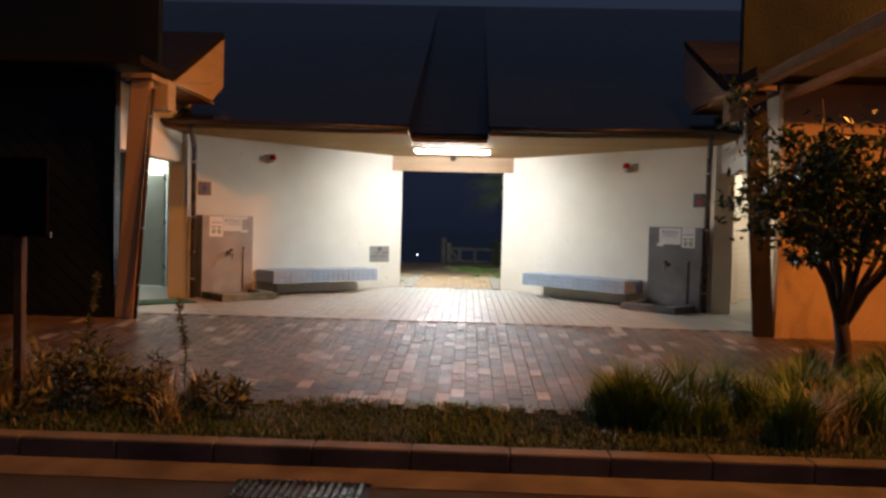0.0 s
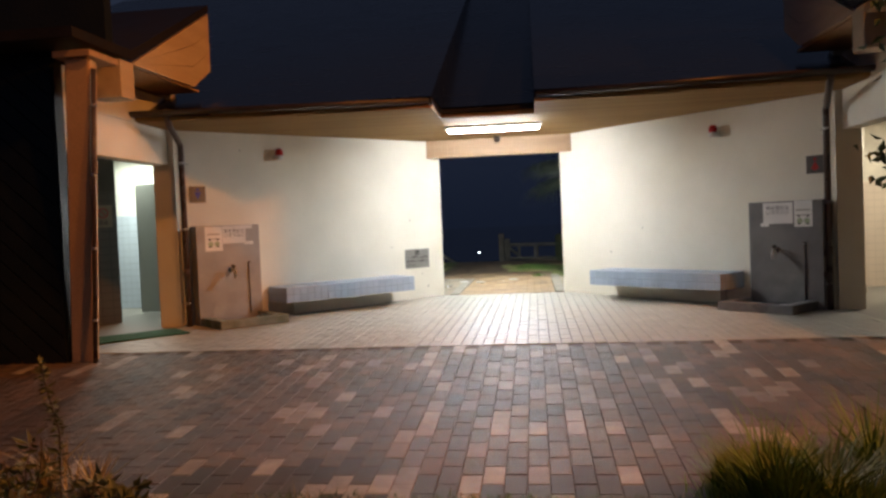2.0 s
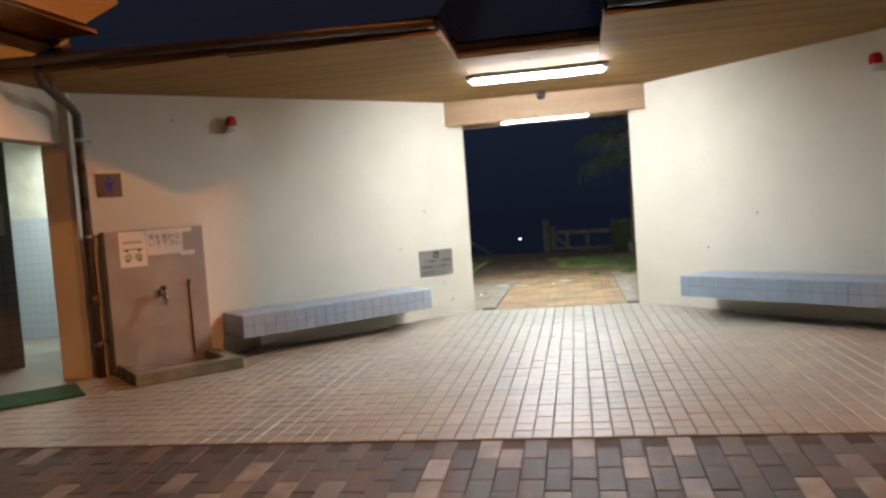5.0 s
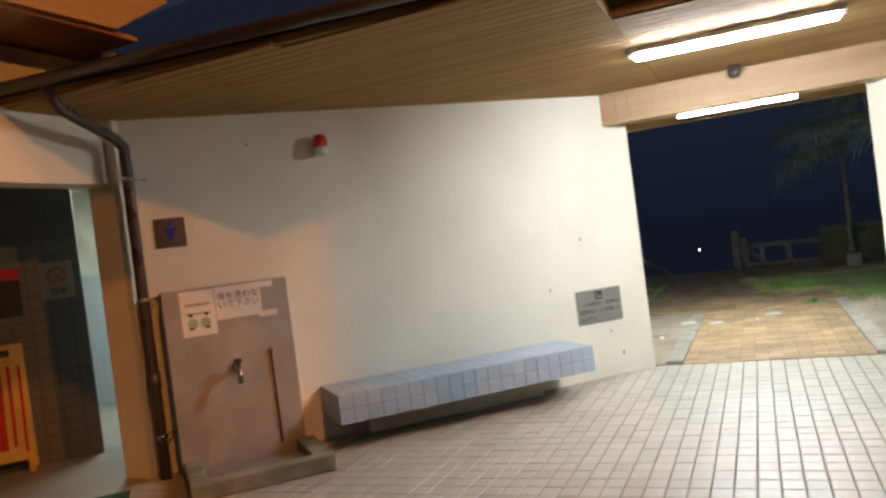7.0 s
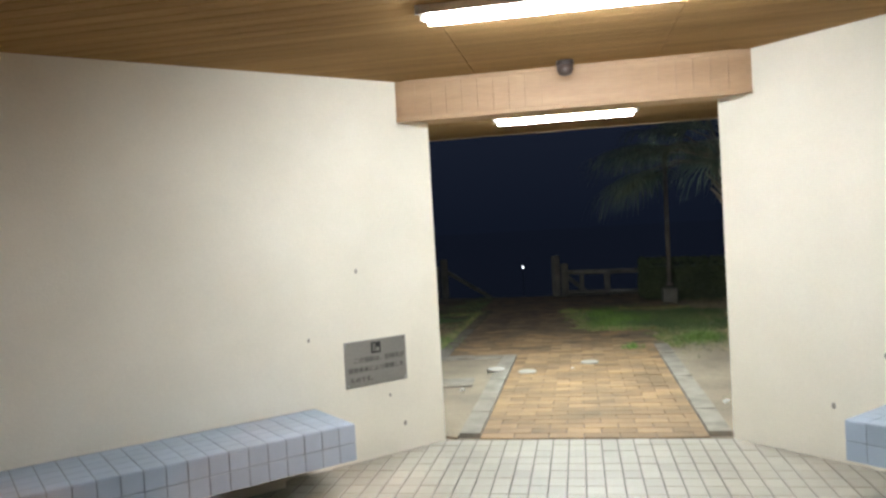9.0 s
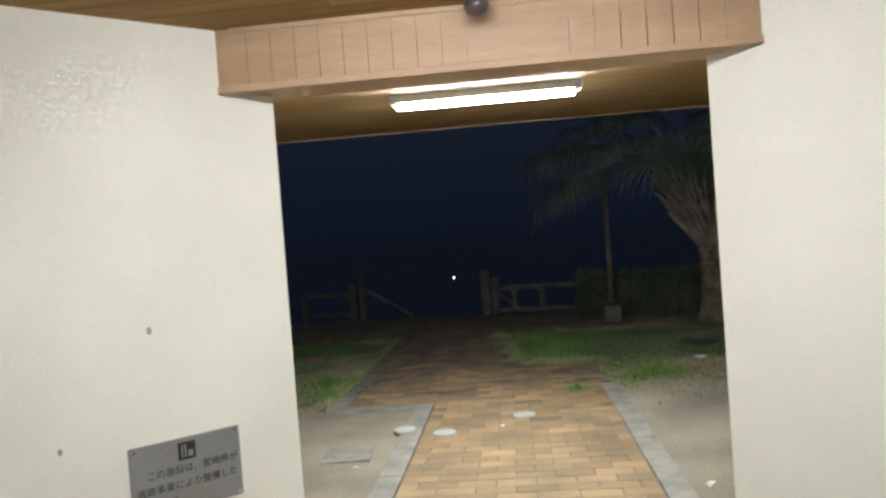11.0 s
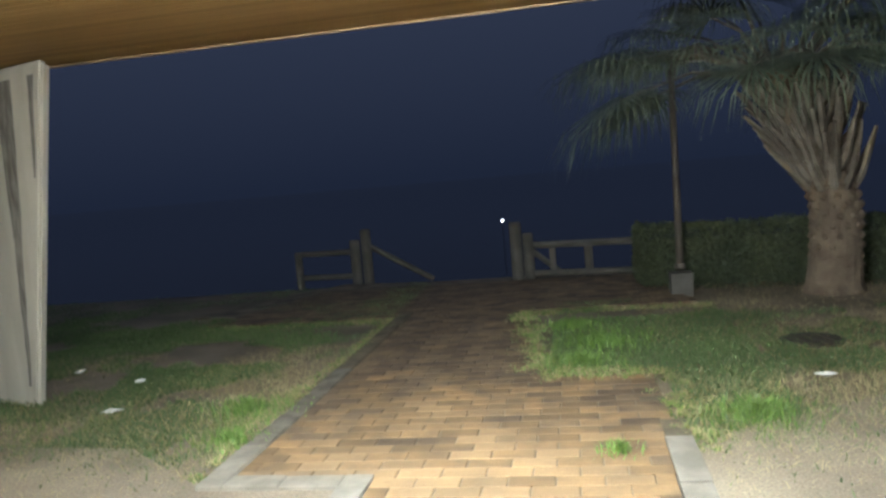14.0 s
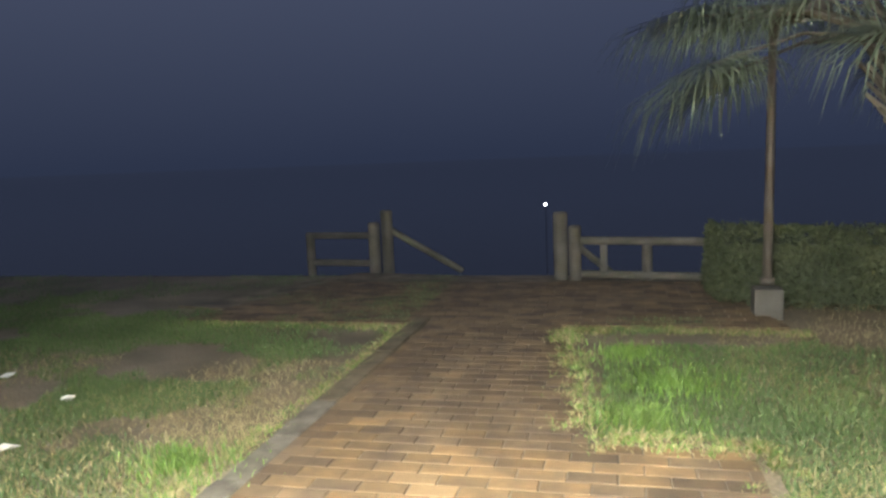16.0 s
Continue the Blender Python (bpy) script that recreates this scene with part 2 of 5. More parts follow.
WHITEPLASTIC = material("white_plastic", (0.75, 0.74, 0.70), 0.35, (0.68, 0.67, 0.63), 6, 40, 0)
# plastic of the folding sign, the street lamp's orange put into its colour
SODIUMPLASTIC = material("sodium_tinted_plastic", (0.62, 0.42, 0.12), 0.45, (0.52, 0.34, 0.09), 5, 40, 0)
BLUE = material("blue_pictogram", (0.02, 0.04, 0.42), 0.4, None, 6, 40, 0)
REDSIGN = material("red_pictogram", (0.50, 0.03, 0.03), 0.4, None, 6, 40, 0)
SIGNSTEEL = material("brushed_sign_plate", (0.42, 0.40, 0.37), 0.32, (0.36, 0.34, 0.31), 3, 90, 0.03, metal=0.9, stretch=(1, 1, 9))
SIGNPLATE = material("dull_sign_plate", (0.15, 0.145, 0.14), 0.35, (0.12, 0.115, 0.11), 3, 90, 0.03, metal=0.5)
PLAQUE = material("etched_plaque", (0.36, 0.35, 0.33), 0.42, (0.31, 0.30, 0.28), 3, 90, 0.04, metal=0.6)
GREENMAT = material("green_mat", (0.03, 0.13, 0.06), 0.95, (0.02, 0.09, 0.04), 8, 160, 0.9)
BLUETILE = two_tone("blue_washroom_tile", (0.46, 0.52, 0.58), (0.78, 0.78, 0.70), 1.45, 0.7)
# tile and paint of the west screen wall, its shade put into both colours
SHADETILE = two_tone("shade_darkened_tile", (0.11, 0.105, 0.095), (0.10, 0.095, 0.085), 1.72)
BEIGETILE = two_tone("beige_washroom_tile", (0.62, 0.52, 0.42), (0.78, 0.72, 0.60), 1.45, 0.75)
TUBEGLOW = emitter("fluorescent_tube", (0.93, 0.96, 1.0), TUBE)
NEWTUBEGLOW = emitter("newer_fluorescent_tube", (0.86, 0.95, 1.0), TUBE * 2.0)
FARGLOW = emitter("far_lamp", (0.9, 0.95, 1.0), 12.0)

# ---- building tools ----


def shape(name, bm, mat, parent=None, label="", category="", group="", kind="", smooth=False):
    me = bpy.data.meshes.new(name)
    bmesh.ops.recalc_face_normals(bm, faces=bm.faces)
    bm.to_mesh(me)
    bm.free()
    for m in mat if isinstance(mat, (list, tuple)) else (mat,):
        me.materials.append(m)
    if smooth:
        for p in me.polygons:
            p.use_smooth = True
    ob = new(name, me)
    if parent:
        ob.parent = parent
    return tagged(ob, label, category, group, kind)


def part(name, bm, mat, parent, label="", smooth=False):
    return shape(name, bm, mat, parent, label, smooth=smooth)


def thing(name, m, label, category, group="", kind=""):
    ob = new(name)
    ob.empty_display_size = 0.1
    ob.matrix_basis = m
    return tagged(ob, label, category, group, kind)


def box(x0, x1, y0, y1, z0, z1, bevel=0.0, bm=None):
    one = bmesh.new()
    v = [one.verts.new(p) for p in ((x0, y0, z0), (x1, y0, z0), (x1, y1, z0), (x0, y1, z0), (x0, y0, z1), (x1, y0, z1), (x1, y1, z1), (x0, y1, z1))]
    for f in ((3, 2, 1, 0), (4, 5, 6, 7), (0, 1, 5, 4), (1, 2, 6, 5), (2, 3, 7, 6), (3, 0, 4, 7)):
        one.faces.new([v[i] for i in f])
    if bevel:
        bmesh.ops.bevel(one, geom=one.edges[:], offset=bevel, segments=2, affect="EDGES", profile=0.6)
    return merged(bm, one)


def merged(bm, one):
    if bm is None:
        return one
    keep = bpy.data.meshes.new("join")
    one.to_mesh(keep)
    one.free()
    bm.from_mesh(keep)
    bpy.data.meshes.remove(keep)
    return bm


def prism(points, z0, z1, bevel=0.0, bm=None):
    """A plan polygon raised from z0 to z1 (numbers, or a function of x and y)."""
    low = z0 if callable(z0) else (lambda x, y: z0)
    top = z1 if callable(z1) else (lambda x, y: z1)
    one = bmesh.new()
    a = [one.verts.new((x, y, low(x, y))) for x, y in points]
    b = [one.verts.new((x, y, top(x, y))) for x, y in points]
    one.faces.new(a[::-1])
    one.faces.new(b)
    for i in range(len(a)):
        j = (i + 1) % len(a)
        one.faces.new((a[i], a[j], b[j], b[i]))
    if bevel:
        bmesh.ops.bevel(one, geom=one.edges[:], offset=bevel, segments=2, affect="EDGES")
    return merged(bm, one)


def tube(points, radius, sides=14, bm=None, radii=None, caps=True):
    """A round bar along points."""
    one = bm or bmesh.new()
    pts = [Vector(p) for p in points]
    rings = []
    for i, p in enumerate(pts):
        way = (pts[min(i + 1, len(pts) - 1)] - pts[max(i - 1, 0)]).normalized()
        side = way.orthogonal().normalized() if i == 0 else (side - way * side.dot(way)).normalized()
        other = way.cross(side)
        r = radii[i] if radii else radius
        rings.append([one.verts.new(p + (side * math.cos(2 * math.pi * k / sides) + other * math.sin(2 * math.pi * k / sides)) * r) for k in range(sides)])
    for a, b in zip(rings, rings[1:]):
        for k in range(sides):
            one.faces.new((a[k], a[(k + 1) % sides], b[(k + 1) % sides], b[k]))
    if caps:
        one.faces.new(rings[0][::-1])
        one.faces.new(rings[-1])
    return one


def lathe(profile, sides=20, bm=None):
    """Turned round z from (radius, z) pairs."""
    one = bm or bmesh.new()
    rings = [[one.verts.new((r * math.cos(2 * math.pi * k / sides), r * math.sin(2 * math.pi * k / sides), z)) for k in range(sides)] for r, z in profile]
    for a, b in zip(rings, rings[1:]):
        for k in range(sides):
            one.faces.new((a[k], a[(k + 1) % sides], b[(k + 1) % sides], b[k]))
    one.faces.new(rings[0][::-1])
    one.faces.new(rings[-1])
    return one


def lettering(name, text, size, mat, parent, m, depth=0.0006):
    curve = bpy.data.curves.new(name, "FONT")
    curve.body, curve.size, curve.extrude = text, size, depth
    curve.align_x, curve.align_y = "CENTER", "CENTER"
    curve.materials.append(mat)
    ob = new(name, curve)
    ob.parent = parent
    ob.matrix_basis = m
    return ob


def pieces(name, verts, faces, mat, parent, kind="", label=""):
    me = bpy.data.meshes.new(name)
    me.from_pydata(verts, [], faces)
    me.materials.append(mat)
    ob = new(name, me)
    ob.parent = parent
    return tagged(ob, label, kind=kind)


DOOR, CEIL = 14.53, 2.39        # where the passage narrows, height of the boarded ceiling
FLOOR0, KERBY = 9.72, 5.22      # front edge of the tiled floor, face of the road kerb


def ramp(y):
    """Height of the paved forecourt."""
    return max(-0.215, min(0.0, -0.065 * (FLOOR0 - y)))


# ---- large structure ----
def ground_height(x, y):
    if y < KERBY + 0.16:
        return -0.37
    if y < FLOOR0:
        return ramp(y) - 0.03
    if y < 25.2:
        return -0.03 - 0.004 * max(0, y - 15)
    return -0.07 - min(7.0, (y - 25.2) * 0.45)


def build_ground():
    bm = bmesh.new()
    xs = [-900, -200, -60, -25, -12, -8, -6, -5, -4, -3, -2, -1, 0, 1, 2, 3, 4, 5, 6, 8, 12, 25, 60, 200, 900]
    ys = [-900, -200, -40, -10, 0, 5.37, 5.39, 6.4, 9.7, 9.73, 12, 15, 17, 19, 21, 23, 25.2, 26, 28, 34, 40.8, 60, 200, 900]
    grid = [[bm.verts.new((x, y, ground_height(x, y))) for x in xs] for y in ys]
    for a, b in zip(grid, grid[1:]):
        for i in range(len(xs) - 1):
            bm.faces.new((a[i], a[i + 1], b[i + 1], b[i]))
    shape("ground", bm, EARTH, label="bare dark earth running out into the night", category="ground", kind="structure")
    road = shape("road", box(-60, 60, -30, KERBY - 0.32, -0.36, -0.33), ASPHALT, label="dark asphalt road under orange street light", category="road", kind="structure")
    gutter = shape("road_gutter", box(-60, 60, KERBY - 0.32, KERBY - 0.002, -0.36, -0.326), OLDKERB, label="worn concrete gutter along the kerb", category="gutter", kind="structure")


build_ground()
shape("water", box(-900, 900, 38.0, 900, -6.2, -5.2), SEA, label="dark calm sea beyond the garden", category="water", kind="structure")


def wall_45(side):
    """One of the two plaster walls that funnel towards the passage."""
    s = side
    t = 0.15 * 0.7071
    a, b = (s * 0.92, DOOR), (s * 3.80, DOOR - 2.88)
    pts = [a, b, (b[0] + s * t, b[1] + t), (a[0] + s * t * 0.9, a[1] + t * 1.1)]
    bm = prism(pts, -0.05, CEIL + 0.06)
    bmesh.ops.bevel(bm, geom=[e for e in bm.edges if abs(e.verts[0].co.z - e.verts[1].co.z) > 1 and abs(abs(e.verts[0].co.x) - 0.92) < 0.01], offset=0.008, segments=2, affect="EDGES")
    shape("wall_west" if s < 0 else "wall_east", bm, PLASTER, label="cream rendered wall slanting towards the passage, small stains", category="wall", kind="structure")


def wing(side):
    """The washroom wing: jamb, lintel, screen wall, inner walls, floor, ceiling."""
    s = side
    word = "west" if s < 0 else "east"
    tile = BLUETILE if s < 0 else BEIGETILE
    flat = lambda x0, x1: (min(s * x0, s * x1), max(s * x0, s * x1))
    x0, x1 = flat(3.80, 4.08)
    shape("jamb_" + word, box(x0, x1, 11.60, 11.72, -0.05, CEIL + 0.5, 0.006), PLASTER, label="rendered end of the wall beside the washroom entrance", category="wall", kind="structure")
    x0, x1 = flat(3.88, 4.08)
    shape("lintel_" + word, box(x0, x1, 9.50, 11.60, 1.97, 2.78), PLASTER, label="rendered lintel over the washroom entrance", category="wall", kind="structure")
    screen = SHADETILE if s < 0 else BEIGETILE
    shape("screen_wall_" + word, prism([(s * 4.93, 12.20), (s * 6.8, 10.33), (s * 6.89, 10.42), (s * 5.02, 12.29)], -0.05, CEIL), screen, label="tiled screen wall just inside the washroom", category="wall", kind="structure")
    x0, x1 = flat(4.02, 7.2)
    shape("inner_wall_" + word, box(x0, x1, 14.0, 14.12, -0.05, CEIL), tile, label="washroom back wall with glazed tile below paint", category="wall", kind="structure")
    x0, x1 = flat(7.2, 7.32)
    shape("end_wall_" + word, box(x0, x1, 9.5, 14.12, -0.05, CEIL), tile, label="washroom end wall with glazed tile below paint", category="wall", kind="structure")
    x0, x1 = flat(3.90, 4.02)
    shape("side_wall_" + word, box(x0, x1, 11.73, 14.0, -0.05, CEIL), tile, label="washroom side wall with glazed tile below paint", category="wall", kind="structure")
    x0, x1 = flat(4.45, 4.75)
    shape("inner_pier_" + word, box(x0, x1, 13.2, 13.99, -0.05, CEIL - 0.01), tile, label="tiled pier inside the washroom", category="wall", kind="structure")
    x0, x1 = flat(3.86, 7.4)
    shape("wing_ceiling_" + word, box(x0, x1, 9.42, 14.2, CEIL + 0.004, CEIL + 0.1), PLASTER, label="plain washroom ceiling", category="ceiling", kind="structure")
    shape("wing_floor_" + word, box(x0, x1, 9.5, 14.2, -0.06, -0.004), WASHFLOOR, label="worn grey washroom floor", category="floor", kind="structure")
    # front of the wing
    x0, x1 = flat(3.81, 9.0)
    front = DARKWALL if s < 0 else SODIUMWALL
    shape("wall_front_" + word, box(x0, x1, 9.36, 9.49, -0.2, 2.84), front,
          label="dark green unlit front of the wing" if s < 0 else "rendered front with the street lamp's orange put into its colour", category="wall", kind="structure")
    # near-black panel added in front of the roof underside, which the street lamp lights
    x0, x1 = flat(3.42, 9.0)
    shape("dark_upper_panel_" + word, box(x0, x1, 9.60, 9.72, 2.97, 3.95), DARKWALL, label="dark panel added to keep the area under the roof black", category="wall", kind="structure")
    # pillar, wider at the top
    low = ((3.58, 9.38), (3.81, 9.38), (3.81, 9.52), (3.62, 9.52))
    top = ((3.28, 9.08), (3.51, 9.08), (3.56, 9.30), (3.34, 9.30))
    bm = bmesh.new()
    a = [bm.verts.new((s * x, y, -0.08)) for x, y in low]
    b = [bm.verts.new((s * x, y, 2.70)) for x, y in top]
    bm.faces.new(a), bm.faces.new(b)
    for i in range(4):
        bm.faces.new((a[i], a[(i + 1) % 4], b[(i + 1) % 4], b[i]))
    bmesh.ops.bevel(bm, geom=bm.edges[:], offset=0.012, segments=2, affect="EDGES")
    pillar = shape("pillar", bm, SODIUMWALL if s < 0 else DARKPOST, label=("sodium-tinted" if s < 0 else "dark") + " tapering pillar at the washroom corner", category="pillar", group="roof pillars")
    part("capital", box(min(s * 3.25, s * 3.60), max(s * 3.25, s * 3.60), 9.04, 9.5, 2.70, 2.76, 0.008), TIMBER, pillar, "thin timber cap")
    # wing roof
    roof = thing("wing_roof", pose(0, 0, 0), "dark pitched roof with pale timber barge boards", "roof", "wing roofs")
    bm = bmesh.new()
    outline = ((8.95, 2.85), (9.93, 2.85), (11.76, 3.815), (11.76, 3.90), (9.90, 2.94), (8.95, 2.94))
    ends = [[bm.verts.new((s * x, y, z)) for y, z in outline] for x in (3.34, 9.2)]
    bm.faces.new(ends[0]), bm.faces.new(ends[1])
    for i in range(6):
        bm.faces.new((ends[0][i], ends[0][(i + 1) % 6], ends[1][(i + 1) % 6], ends[1][i]))
    part("roof_sheet", bm, ROOF, roof, "dark roofing sheet")
    if s > 0:
        part("eave_beam", box(3.36, 3.48, 6.3, 9.93, 2.74, 2.845, 0.008), TIMBER, roof, "timber beam reaching out to the road")
        part("eave_beam", box(3.78, 3.88, 6.3, 9.36, 2.66, 2.74, 0.008), TIMBER, roof, "timber beam reaching out to the road")
    # barge board beside the court, rising away from the road, made of planks
    for k in range(3):
        lo, hi = k / 3, (k + 1) / 3 - 0.008
        bm = bmesh.new()
        rows = []
        for x in (3.35, 3.39):
            edge_low = ((9.93, 2.81), (11.30, 2.83), (11.76, 3.10))
            edge_top = ((9.93, 2.815), (11.30, 3.55), (11.77, 3.80))
            mixed = [[(ya + (yb - ya) * f, za + (zb - za) * f) for (ya, za), (yb, zb) in zip(edge_low, edge_top)] for f in (lo, hi)]
            rows.append([bm.verts.new((s * x, y, z)) for y, z in mixed[0] + mixed[1][::-1]])
        bm.faces.new(rows[0]), bm.faces.new(rows[1])
        n = len(rows[0])
        for i in range(n):
            bm.faces.new((rows[0][i], rows[0][(i + 1) % n], rows[1][(i + 1) % n], rows[1][i]))
        part("barge_plank", bm, BARGE, roof)
    x0, x1 = flat(3.392, 6.0)
    part("soffit", box(x0, x1, 9.95, 11.5, 2.80, 2.83), TIMBER, roof, "boarded underside")
    x0, x1 = flat(3.30, 3.62)
    part("beam_end", box(x0, x1, 9.62, 9.86, 2.44, 2.80, 0.01), BARGE, roof, "square timber beam end")



def diagonal_boards():
    """Slanting weatherboards on the dark front of the west wing."""
    front = bpy.data.objects["wall_front_west"]
    wide = 0.15
    for k in range(40):
        bm = box(-0.2, 9.0, -0.014, 0.0, 0, wide - 0.012)
        bmesh.ops.rotate(bm, verts=bm.verts, cent=(0, 0, 0), matrix=Matrix.Rotation(radians(42), 3, "Y"))
        bmesh.ops.translate(bm, verts=bm.verts, vec=(-12.2 + k * wide / math.sin(radians(42)), 9.358, 2.9))
        for co, no in (((-8.99, 0, 0), (-1, 0, 0)), ((-3.83, 0, 0), (1, 0, 0)), ((0, 0, -0.06), (0, 0, -1)), ((0, 0, 2.80), (0, 0, 1))):
            cut = bmesh.ops.bisect_plane(bm, geom=bm.verts[:] + bm.edges[:] + bm.faces[:], plane_co=co, plane_no=no, clear_outer=True)
            rim = [e for e in cut["geom_cut"] if isinstance(e, bmesh.types.BMEdge)]
            if rim:
                bmesh.ops.contextual_create(bm, geom=rim)
        if len(bm.faces) > 3:
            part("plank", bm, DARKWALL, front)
        else:
            bm.free()


for side in (-1, 1):
    wall_45(side)
    wing(side)
diagonal_boards()

# tiled floor base, paving base, path base; the pieces come last
shape("floor", prism([(-3.84, FLOOR0), (3.84, FLOOR0), (3.84, DOOR - 2.9), (0.92, DOOR + 0.02), (-0.92, DOOR + 0.02), (-3.84, DOOR - 2.9)], -0.06, -0.006), GROUT,
      label="pale rectangular floor tiles with dark joints, slightly glossy", category="floor", kind="structure")
shape("paving", prism([(-6.2, 6.4), (6.2, 6.4), (6.2, FLOOR0 - 0.004), (-6.2, FLOOR0 - 0.004)], lambda x, y: ramp(y) - 0.08, lambda x, y: ramp(y) - 0.008), SAND,
      label="red-brown paver forecourt with scattered pale pavers", category="paving", kind="structure")


def build_ceiling():
    """Boards side by side over the court, with the step back in the eave at the middle."""
    def eave(x):
        a = abs(x)
        return 11.95 if a < 0.56 else 11.17 - 0.095 * (a - 0.56)
    bm = bmesh.new()
    width = 0.092
    y = 10.8
    while y < 14.36:
        y1 = y + width - 0.008
        spans = []
        for s in (-1, 1):
            # outer boards between the slanted wall and the plain middle
            out = min(3.86, 0.92 + (DOOR - (y + y1) / 2) + 0.10)
            a, b = 0.565, out
            if (y + y1) / 2 < eave(1.0) - 0.06:
                b = out
                a = max(a, (11.17 - (y + y1) / 2) / 0.095 + 0.56)
            if b - a > 0.05:
                spans.append((min(s * a, s * b), max(s * a, s * b)))
        if y > 11.95:
            spans.append((-0.561, 0.561))
        for x0, x1 in spans:
            box(x0, x1, y, y1, CEIL, CEIL + 0.02, 0, bm)
        y += width
    for s in (-1, 1):
        prism([(s * 0.56, 11.16), (s * 3.5, 10.88), (s * 4.1, 10.82), (s * 4.1, 11.6), (s * 3.9, 11.8), (s * 0.56, DOOR + 0.3)], CEIL + 0.012, CEIL + 0.05, 0, bm)
    prism([(-0.56, 11.95), (0.56, 11.95), (0.56, DOOR + 0.3), (-0.56, DOOR + 0.3)], CEIL + 0.012, CEIL + 0.05, 0, bm)
    shape("ceiling", bm, BOARD, label="varnished board ceiling over the court", category="ceiling", kind="structure")
    bm = bmesh.new()
    for s in (-1, 1):
        prism([(s * 0.56, 11.14), (s * 3.5, 10.86), (s * 3.9, 10.82), (s * 3.9, 14.4), (s * 0.56, 14.9)], CEIL + 0.052, CEIL + 0.12, 0, bm)
    prism([(-0.56, 11.93), (0.56, 11.93), (0.56, 14.9), (-0.56, 14.9)], CEIL + 0.052, CEIL + 0.10, 0, bm)
    shape("court_roof", bm, ROOF, label="dark low roof over the court", category="roof", kind="structure")
    # pitched roof above the court, set back over the notch
    bm = bmesh.new()
    for x0, x1, y0 in ((-8.8, -0.56, 11.08), (-0.56, 0.56, 11.96), (0.56, 8.8, 11.08)):
        section = ((y0, 2.515), (19.6, 6.61), (19.75, 3.0), (15.2, 2.56))
        ends = [[bm.verts.new((x, y, z)) for y, z in section] for x in (x0, x1)]
        bm.faces.new(ends[0]), bm.faces.new(ends[1])
        for i in range(4):
            bm.faces.new((ends[0][i], ends[0][(i + 1) % 4], ends[1][(i + 1) % 4], ends[1][i]))
    shape("pitched_roof", bm, SLATE, label="dark glazed blue-black pitched roof above the court", category="roof", kind="structure")
    # rear canopy
    rise = lambda y: 2.292 + (y - 14.62) * 0.070
    bm = bmesh.new()
    y = 14.63
    while y < 19.7:
        y1 = y + 0.10
        prism([(-5.2, y), (5.2, y), (5.2, y1 - 0.007), (-5.2, y1 - 0.007)], lambda x, v: rise(v), lambda x, v: rise(v) + 0.02, 0, bm)
        y = y1
    prism([(-5.2, 14.63), (5.2, 14.63), (5.2, 19.73), (-5.2, 19.73)], lambda x, v: rise(v) + 0.012, lambda x, v: rise(v) + 0.05, 0, bm)
    shape("rear_ceiling", bm, BOARD, label="varnished board canopy over the garden side", category="ceiling", kind="structure")
    shape("rear_fascia", box(-5.2, 5.2, 19.735, 19.78, 2.64, 2.70), TIMBER, label="pale timber fascia of the canopy", category="trim", kind="structure")
    shape("rear_roof", prism([(-5.2, 14.93), (5.2, 14.93), (5.2, 19.80), (-5.2, 19.80)], lambda x, v: rise(v) + 0.055, lambda x, v: rise(v) + 0.16), ROOF,
          label="dark roof over the garden side", category="roof", kind="structure")


build_ceiling()


def beam():
    b = thing("passage_beam", pose(0, 14.345, 0), "boxed timber beam spanning the passage", "beam")
    part("beam_body", box(-1.4, 1.4, 0.012, 0.27, 2.135, CEIL + 0.05), TIMBER, b)
    x = -1.06
    while x < 1.05:
        part("cladding_board", box(x, x + 0.098, 0, 0.012, 2.155, CEIL - 0.022), TIMBER, b)
        x += 0.101
    part("lower_trim", box(-1.09, 1.09, -0.012, 0.012, 2.125, 2.155, 0.003), TIMBER, b)
    part("upper_trim", box(-1.03, 1.03, -0.012, 0.012, CEIL - 0.022, CEIL - 0.001, 0.003), TIMBER, b)


beam()

# rear walls that lead from the passage to the garden pillars
for s in (-1, 1):
    a, b = (s * 1.03, DOOR + 0.11), (s * 5.0, DOOR + 3.4)
    shape("rear_wall_west" if s < 0 else "rear_wall_east", prism([a, b, (b[0] + s * 0.1, b[1] - 0.1), (a[0] + s * 0.05, a[1] - 0.1)], -0.1, 2.8), PLASTER,
          label="cream rendered wall on the garden side", category="wall", kind="structure")


